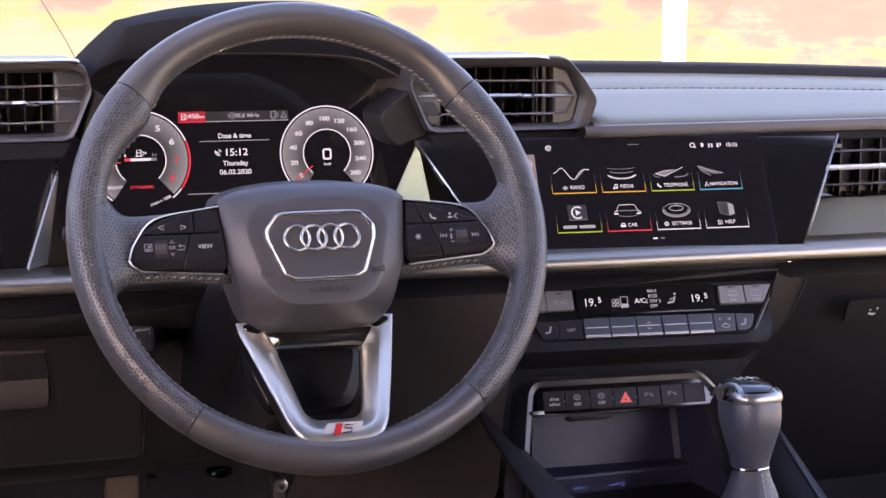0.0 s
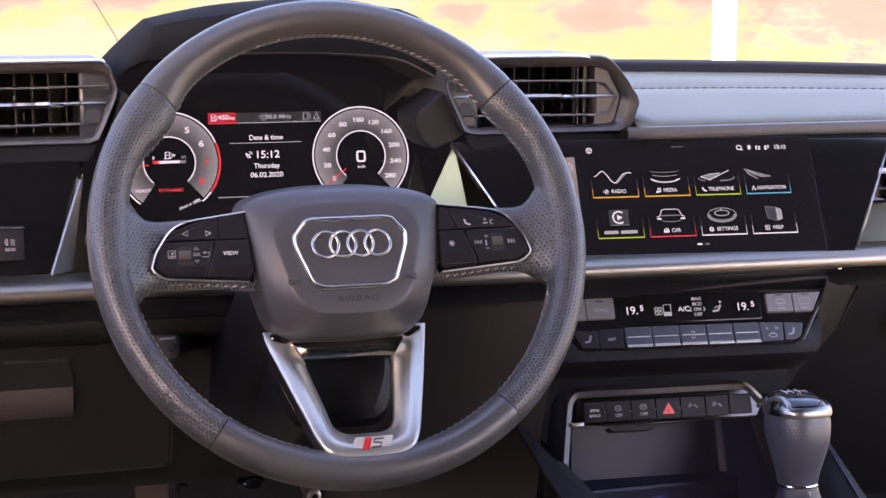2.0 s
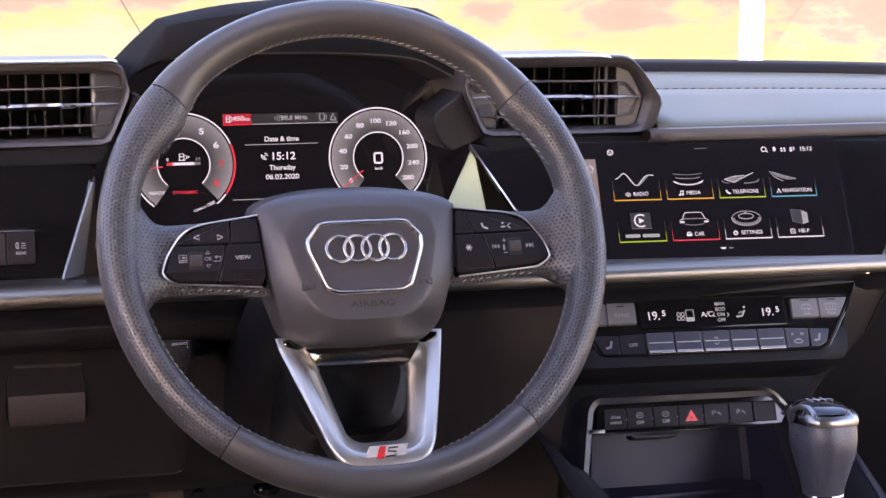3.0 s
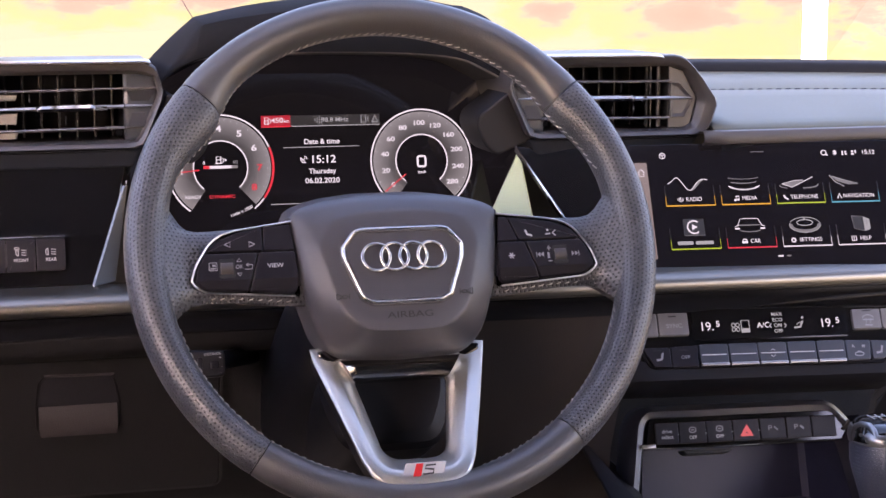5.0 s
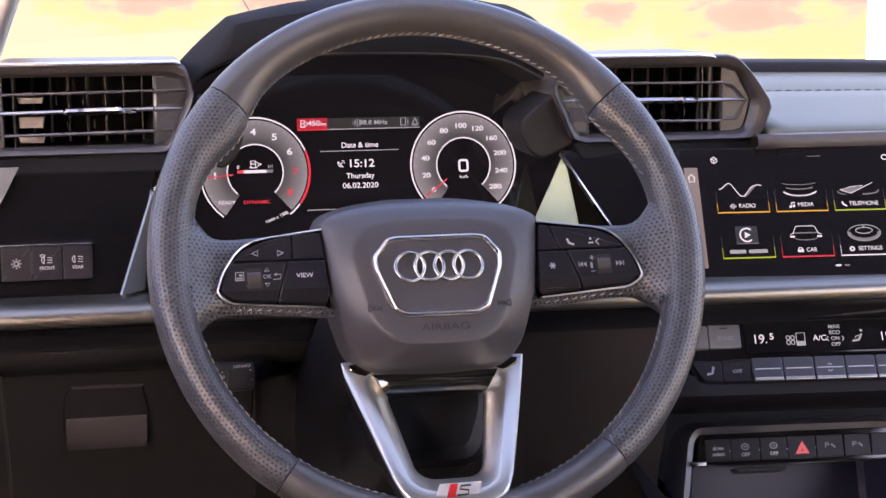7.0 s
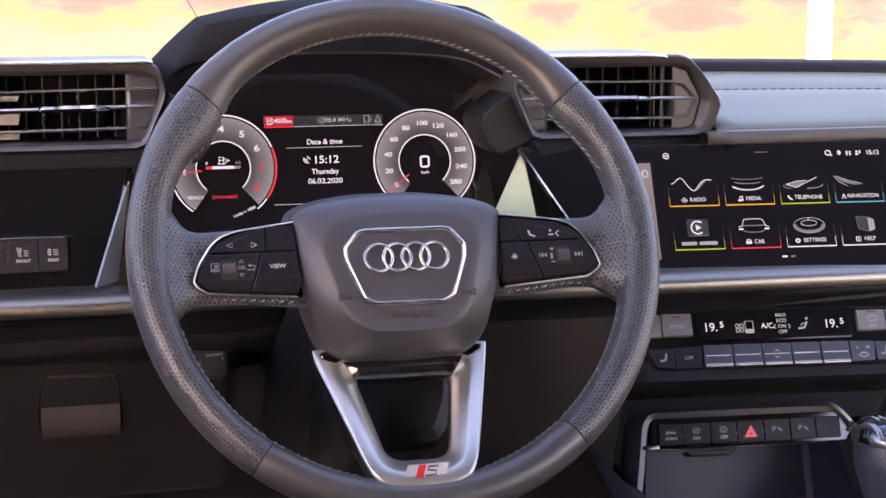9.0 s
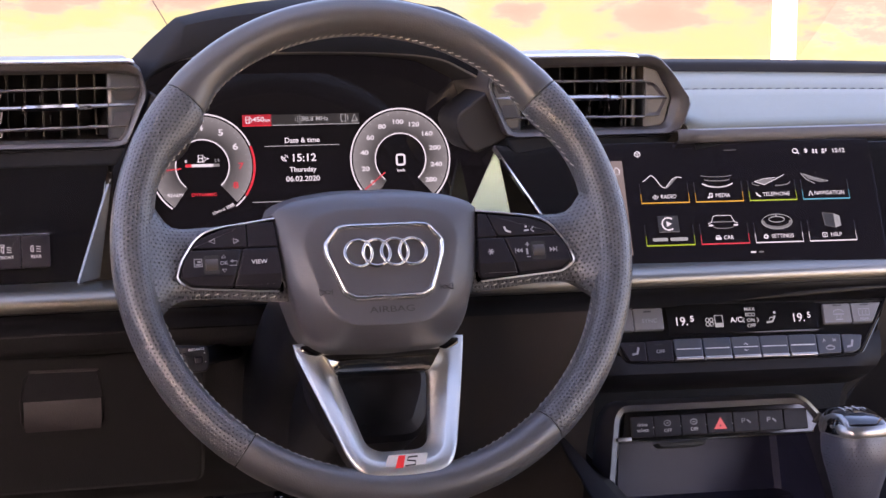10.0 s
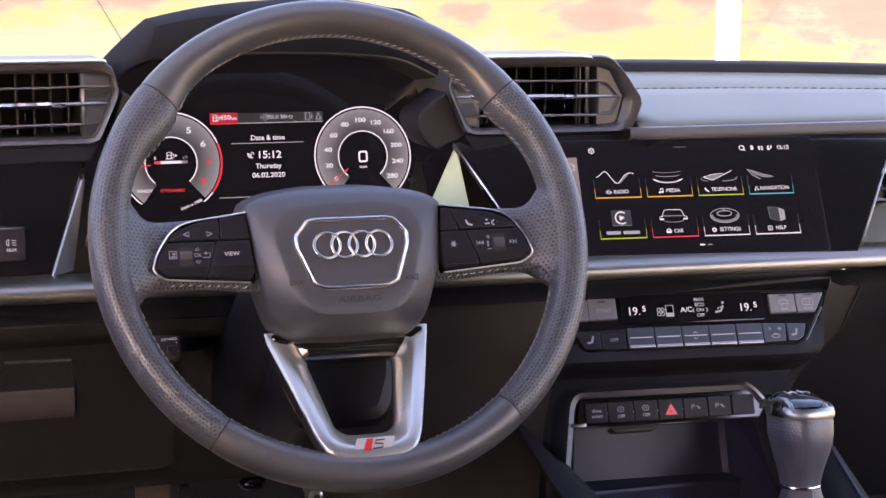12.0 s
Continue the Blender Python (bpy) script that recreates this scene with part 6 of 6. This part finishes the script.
def build_wheel():
    w = thing("steering_wheel", WHEEL, "black leather steering wheel with perforated grips and a silver lower spoke", "steering wheel")
    part("rim_top", rim_section(39.3, 139.7, 60), LEATHER, w, "smooth black leather")
    low = part("rim_bottom", rim_section(232.8, 307.7, 50), LEATHER, w, "smooth black leather")
    part("rim_grip", rim_section(-52, 39.0, 70, True), PERF, w, "perforated black leather")
    part("rim_grip", rim_section(140.0, 232.5, 70, True), PERF, w, "perforated black leather")
    pts = []
    a = -50.0
    while a < 230:
        r = radians(a)
        near = min(abs(a - 0), abs(a - 180))
        if near > 18 and abs(a - 39.2) > 1.0 and abs(a - 139.8) > 1.0:
            g = grip(r)
            q = math.pi + (0.0 if 20 < a < 160 else -0.15)
            pts.append((rim_point(r, q, g), (-math.sin(r), math.cos(r), 0), (-math.cos(r), -math.sin(r), 0.25)))
        a += 2.04
    stitches(pts, 4.4, 0.5, THREAD, w, slant=0.7)
    a = 233.0
    pts = []
    while a < 307:
        r = radians(a)
        if not 254 < a < 286:
            pts.append((rim_point(r, math.pi - 0.12, 0), (-math.sin(r), math.cos(r), 0), (-math.cos(r), -math.sin(r), 0.25)))
        a += 2.04
    stitches(pts, 3.2, 0.42, THREAD, low, slant=0.7)
    # airbag cover
    n = 96
    half = [(43, -57.5), (57, -45), (66, -12), (69, 8), (71, 25), (73, 36), (66, 42.5), (50, 48.5), (22, 52.4)]
    out = rounded([(0, -60.5)] + half + [(-x, y) for x, y in reversed(half)], [8] + [9, 9, 9, 9, 9, 2.5, 6, 9, 9] + [9, 9, 6, 2.5, 9, 9, 9, 9, 9], 4)
    fac = rounded([(0, -48), (27, -47), (41, -35), (54, 12), (44, 29), (20, 33), (-20, 33), (-44, 29), (-54, 12), (-41, -35), (-27, -47)], 8, 4)
    emb = [(x + 1.1, y) for x, y in rounded([(-23, -31.4), (23, -31.4), (31, -27), (41.2, 0), (41.8, 9), (32.4, 20.6), (26, 22.0), (-26, 22.0), (-32.4, 20.6), (-41.8, 9), (-41.2, 0), (-31, -27)], 2.5, 3)]
    po, pf, pe = polar(ccw(out), n), polar(ccw(fac), n), polar(ccw(emb), n)
    mixp = lambda a, b, f: [(p[0] + (q[0] - p[0]) * f, p[1] + (q[1] - p[1]) * f) for p, q in zip(a, b)]

    def sunk(pts, z, k):
        """The cover's edge lies deeper at its foot and a little at its head."""
        res = []
        for x, y in pts:
            d = min(1.0, max(0.0, (-12 - y) / 44))
            u = min(1.0, max(0.0, (y - 36) / 14))
            res.append((x, y, z - k * (13 * d * d * (3 - 2 * d) + 6 * u)))
        return res
    lift = lambda y: 10 * min(1.0, max(0.0, (y - 18) / 22)) ** 2
    loops = [[(x * 1.02, y + lift(y), -52) for x, y in po], sunk(po, -22, 1), sunk(mixp(po, pf, 0.04), -17, 1), sunk(mixp(po, pf, 0.12), -13.4, 0.92), sunk(mixp(po, pf, 0.5), -8.8, 0.5), sunk(mixp(po, pf, 0.9), -4.8, 0.1), sunk(mixp(po, pf, 0.98), -4.1, 0.02), at_z(mixp(pf, pe, 0.1), -3.8), at_z(mixp(pf, pe, 0.5), -3.3), at_z(mixp(pf, pe, 0.98), -2.8)]
    loops.append([(p[0] * 0.9, p[1] * 0.9 - 0.4, -3.0) for p in pe])
    part("airbag_cover", skin(bmesh.new(), loops, cap0=True, cap1=True), PAD_VINYL, w, "matt black grained cover")
    part("emblem_frame", ring(emb, [(-0.6, -4), (-0.4, -2.2), (0.5, -0.6), (1.3, 0.4), (1.9, 0.6), (2.5, 0.2), (3.4, -1.2), (4.2, -2.6), (4.3, -4)]), RING_METAL, w, "bright satin frame")
    part("emblem_plate", prism(inset(ccw(emb), 3.9), -4, -1.9, 0.3), PAD_VINYL, w)
    for k in range(4):
        cx = -17.5 + 12.4 * k
        path = [(cx + 9.2 * math.cos(2 * math.pi * i / 40), 0.6 + 9.2 * math.sin(2 * math.pi * i / 40), 0.2 + 0.5 * math.sin(math.pi * k + 4 * math.pi * i / 40)) for i in range(40)]
        part("emblem_ring", tube(path, 1.25, 10, closed=True), RING_METAL, w, "chrome ring")
    writing("caption", "AIRBAG", 2.4, -38.2, 4.3, DEBOSS, w, z=-2.75, wide=1.45, bold=0.0)
    for q in (-1, 1):
        horn = [stroke([(q * 37, -22.4), (q * 37, -26.2)], 0.5), stroke([(q * 37, -24.3), (q * 38.4, -24.2)], 0.5), ellipse_line(q * 40, -24.4, 1.7, 1.2, 0.45, n=12), stroke([(q * 41.6, -24), (q * 45.4, -22)], 0.5), stroke([(q * 41.6, -24.8), (q * 45.4, -26.4)], 0.5), stroke([(q * 45.5, -22), (q * 45.5, -26.4)], 0.5)]
        part("horn_mark", flats(horn, -2.75, 0.8), DEBOSS, w, smooth=False)
    # lower silver spoke
    m = 84

    def depth(y):
        f = min(1.0, max(0.0, (y + 150) / 95))
        return -0.5 - 43.5 * f ** 1.15
    o = rounded([(-24, -148.6), (0, -150), (24, -148.6), (32, -143), (37, -133), (61, -48), (-61, -48), (-37, -133), (-32, -143)], [8, 8, 8, 5, 8, 3, 3, 8, 5], 4)
    i_ = rounded([(-14, -130.5), (14, -130.5), (21.5, -125), (32.5, -70.5), (-32.5, -70.5), (-21.5, -125)], [6, 6, 5, 3, 3, 5], 4)
    c0 = (0, -104)
    po, pi = polar(ccw(o), m, c0), polar(ccw(i_), m, c0)
    at_d = lambda pts, dz: [(x, y, depth(y) + dz) for x, y in pts]
    lo = [at_d(mixp(po, pi, 0.06), -5), at_d(po, -3.4), at_d(po, -2.0), at_d(mixp(po, pi, 0.05), -0.6), at_d(mixp(po, pi, 0.12), 0), at_d(mixp(po, pi, 0.48), 0.9), at_d(mixp(po, pi, 0.53), 0.5), at_d(mixp(po, pi, 0.95), -8.6), at_d(pi, -10.2), at_d(pi, -15)]
    part("lower_spoke", skin(bmesh.new(), lo), SPOKE_SILVER, w, "satin silver lower spoke")
    lo = [at_d(mixp(po, pi, 0.05), -4), at_d(mixp(po, pi, 0.12), -28), at_d(mixp(po, pi, 0.9), -28), at_d(mixp(po, pi, 0.97), -10)]
    part("spoke_back", skin(bmesh.new(), lo), SHROUD, w, "black back of the lower spoke")
    sec = []
    for k in range(25):
        x = -1 + 2 * k / 24
        e = max(0.0, (abs(x) - 0.8) / 0.2) ** 2
        sec.append([(x * (32.5 + 0.62 * max(0, y + 72)), y, z + 0.6 * e + 0.8 * q * e) for y, z, q in ((-62, -66, 0), (-71.6, -56, 0), (-72.2, -46, 0), (-71.8, -43.2, 0), (-70.8, -42.0, 1), (-67.5, -39.6, 1), (-64.2, -37.8, 1), (-62.4, -37.4, 1), (-60.6, -38.2, 0), (-57, -43, 0), (-55, -62, 0))])
    part("spoke_bridge", skin(bmesh.new(), sec, cap0=True, cap1=True), BRIDGE, w, "polished smoked-chrome bridge")
    for q in (-1, 1):
        cheek = [(q * 55.5, -51.0), (q * 55.0, -55.0), (q * 45, -60.4), (q * 40, -57), (q * 44, -50)]
        part("spoke_cheek", prism(rounded(ccw(cheek), 1.2, 2), -60, -41.0, 1.2), GLOSS, w, "glossy black cheek above the spoke's arm")
    bz = depth(-140) + 1.6
    pl = [(-14.6, -145.0), (12.6, -145.0), (15.8, -135.4), (-10.6, -135.4)]
    part("badge_plate", prism(pl, bz - 2.5, bz, 0.4), WHITE_ENAMEL, w, "silver badge plate")
    part("badge_red", flat([(-7.0, -144.4), (-1.8, -144.4), (0.6, -136.2), (-4.0, -136.2)], bz + 0.4, 0.6), RED_PAINT, w, "red enamel bar", smooth=False)
    part("badge_bars", flats([stroke([(8.6, -137.4), (2.4, -137.6), (1.4, -139.6), (7.0, -140.4), (6.4, -142.8), (-0.4, -143.2)], 1.1)], bz + 0.4, 0.6), DEBOSS, w, "dark grey shape", smooth=False)
    # side spokes with keys
    for s in (-1, 1):
        f = lambda ps: ccw([(s * x, y) for x, y in ps])
        rows = ((52, 38, -24, -18), (70, 36, -23.2, -18), (90, 32.6, -21.2, -17.5), (112, 30.4, -19.2, -17), (124, 29.8, -19, -16.6), (132, 29.6, -19.6, -15.8), (138, 30.6, -21.4, -14.4), (142.5, 34, -25, -12.4), (147, 40, -30, -9.4), (152, 48, -36, -5.8), (158, 57, -43, -2.3), (164, 66, -50, 0.2))
        front = lambda y, hi, lo, z: z - (7 if y > (hi + lo) / 2 else 8) * abs((y - (hi + lo) / 2) / ((hi - lo) / 2)) ** 5
        sec = []
        for x, hi, lo, z in rows:
            ys = [lo + (hi - lo) * (0.5 - 0.5 * math.cos(math.pi * k / 28)) for k in range(29)]
            sec.append([(s * x, y, front(y, hi, lo, z)) for y in ys] + [(s * x, hi - 4, z - 22), (s * x, lo + 4, z - 22)])
        bm = skin(bmesh.new(), sec, cap0=True, cap1=True)
        arm_ob = part("side_spoke", planar_uv(bm), PERF, w, "leather side spoke")
        st = []
        for k in range(9):
            x = 74 + 6.2 * k
            low = -23.0 + 3.8 * min(1.0, (x - 72) / 40)
            st.append(((s * x, low + 2.4, front(low + 2.4, 33, low, -17.4) + 0.3), (1, 0, 0), (0, -0.6, 0.8)))
        stitches(st, 3.0, 0.42, THREAD, arm_ob, slant=0.4)
        pod = rounded(f([(67, -18.8), (70, -18.4), (129, -14.2), (135.5, -10), (137.5, -7), (134.5, 3.5), (125, 18), (118, 23.6), (108, 26.6), (70, 31.6), (67, 32)]), [2, 0, 6, 5, 5, 10, 10, 8, 10, 0, 2], 4)
        fold = lambda y: 0.55 * max(0.0, -7.2 - y)
        pout, pin = inset(ccw(pod), 0.1), inset(ccw(pod), 1.0)
        i0 = next(i for i in range(len(pin)) if abs(pin[i][0]) > 68.6 and abs(pin[i - 1][0]) <= 68.6)
        line = [(a, b) for a, b in zip(pout[i0:] + pout[:i0], pin[i0:] + pin[:i0]) if abs(b[0]) > 68.6]
        sec = [[(*a, -24), (*a, -13.0 - fold(a[1])), (a[0] * 0.7 + b[0] * 0.3, a[1] * 0.7 + b[1] * 0.3, -12.2 - fold(a[1])), (a[0] * 0.3 + b[0] * 0.7, a[1] * 0.3 + b[1] * 0.7, -12.2 - fold(a[1])), (*b, -13.0 - fold(b[1])), (*b, -24)] for a, b in line]
        part("key_rim", skin(bmesh.new(), sec), GLOSS, w, "black rim of the key field")
        part("key_frame", tube([(a[0] * 0.7 + b[0] * 0.3, a[1] * 0.7 + b[1] * 0.3, -12.2 - fold(a[1])) for a, b in line], 0.68, 8), SATIN, w, "thin bright frame")
        part("key_base", prism(inset(ccw(pod), 1.0), -26, -18.6, 0.5), GLOSS, w, "black key base")
        z0, z1 = -19, -11.6

        def folded(pts, r, top, b):
            """A key whose lower edge rolls away from the driver."""
            bm = prism(rounded(pts, r, 2), z0, top, b)
            bmesh.ops.bisect_plane(bm, geom=bm.verts[:] + bm.edges[:] + bm.faces[:], plane_co=(0, -0.0072, 0), plane_no=(0, 1, 0))
            for v in bm.verts:
                if v.co.z > -0.0165:
                    v.co.z -= fold(v.co.y / MM) * MM
            return bm
        if s < 0:
            a0, a1, b0, b1 = 89.6, 89.4, 92.8, 100.2
        else:
            a0, a1, b0, b1 = 83.4, 77.2, 87.6, 96.4
        up_a = f([(a0 + 0.4, 12.0), (126.5, 12.2), (121, 18.6), (107.5, 24.4), (a1 + 0.4, 28.2)])
        up_b = f([(69.2, 11.8), (a0 - 0.4, 12.0), (a1 - 0.4, 28.3), (71.2, 28.9)])
        lo_b = f([(71, -16.8), (b1 - 0.4, -14.2), (b0 - 0.4, 10.8), (69.1, 10.8), (67.9, -8), (68.4, -14)])
        lo_a = f([(b1 + 0.5, -14.2), (128, -12.4), (134.6, -7.4), (132.4, 2.6), (127.4, 11.0), (b0 + 0.5, 10.8)])
        A = part("key", prism(rounded(up_a, 1.2, 2), z0, z1, 0.8), BUTTON, w, "dark key")
        B = part("key", prism(rounded(up_b, 0.8, 2), z0, z1, 0.6), BUTTON, w, "dark key")
        C = part("key", folded(lo_b, 0.8, z1 + 0.4, 0.9), BUTTON, w, "dark key")
        D = part("key", folded(lo_a, 1.2, z1 + 0.2, 0.9), BUTTON, w, "dark key")
        rx = 114 if s < 0 else 111.6
        part("roller_well", prism(rounded(f(rect(rx - 5.2, -6, rx + 5.2, 7)), 1.5, 2), z1 - 1, z1 + 0.5, 0.2), RUBBER, D)
        rb = bmesh.new()
        tube([(s * (rx - 4), 0.6, z1 - 2.6), (s * (rx + 4), 0.6, z1 - 2.6)], 5.0, 24, bm=rb)
        part("roller", rb, ROLLER, D, "ribbed grey roller")
        zt = z1 + 0.35
        if s < 0:
            part("mark", flats([stroke([(-114.6, 16.8), (-111, 15), (-111, 18.6), (-114.6, 16.8)], 0.5), stroke([(-95, 16.5), (-98.6, 14.7), (-98.6, 18.3), (-95, 16.5)], 0.5)], zt - 0.1), PRINT, A, smooth=False)
            writing("caption", "VIEW", -82.4, 1.2, 2.8, PRINT, C, z=zt + 0.3, wide=1.1)
            part("mark", flats([stroke([(-125.4, -0.4), (-125.4, 4.8), (-120.4, 4.8), (-120.4, -0.4), (-125.4, -0.4)], 0.6), rect(-124.6, 0.4, -121.2, 1.4), rect(-123.4, 2.2, -121.2, 3.6)], zt + 0.2), PRINT_GREY, D, smooth=False)
            part("mark", flats([stroke([(-107.4, 5), (-105.9, 7), (-104.4, 5), (-107.4, 5)], 0.5), stroke([(-107.4, -2.8), (-105.9, -4.8), (-104.4, -2.8), (-107.4, -2.8)], 0.5), stroke([(-102.4, -0.4), (-97.8, -0.4), (-97.2, 2.6), (-100.6, 2.6)], 0.6), [(-101.8, 2.6), (-99.9, 3.9), (-99.9, 1.3)]], zt + 0.2), PRINT_GREY, D, smooth=False)
            writing("caption", "OK", -105.9, 1.3, 2.5, PRINT_GREY, D, z=zt + 0.3)
        else:
            part("mark", flats([stroke([(89, 18.6), (90, 15.6), (93.4, 14.4)], 1.3)], zt - 0.1), PRINT, A, smooth=False)
            part("mark", flats([stroke([(103, 15.2), (106.4, 15.4)], 1.0), stroke([(110, 13.8), (108, 16), (110.4, 18)], 0.7), circle(104.6, 18, 0.8, 8)], zt - 0.1), PRINT, A, smooth=False)
            part("mark", flats([stroke([(77.4 - 2.3 * math.cos(radians(q)), 0.8 - 2.3 * math.sin(radians(q))), (77.4 + 2.3 * math.cos(radians(q)), 0.8 + 2.3 * math.sin(radians(q)))], 0.55) for q in (0, 60, 120)], zt + 0.3), PRINT, C, smooth=False)
            part("mark", flats([stroke([(95, -0.8), (95, 2.6)], 0.5), [(97.6, -0.8), (97.6, 2.6), (95.5, 0.9)], [(100, -0.8), (100, 2.6), (97.9, 0.9)], stroke([(104, 3.6), (104, 6.6)], 0.6), stroke([(102.6, 5.1), (105.4, 5.1)], 0.6), stroke([(102.6, -4), (105.4, -4)], 0.6), rect(102.6, -2, 104, 2)], zt + 0.2), PRINT_GREY, D, smooth=False)
            part("mark", flats([stroke([(124.8, -1), (124.8, 2.4)], 0.5), [(119.8, -1), (119.8, 2.4), (121.9, 0.7)], [(122.2, -1), (122.2, 2.4), (124.3, 0.7)]], zt + 0.2), PRINT_GREY, D, smooth=False)


build_wheel()
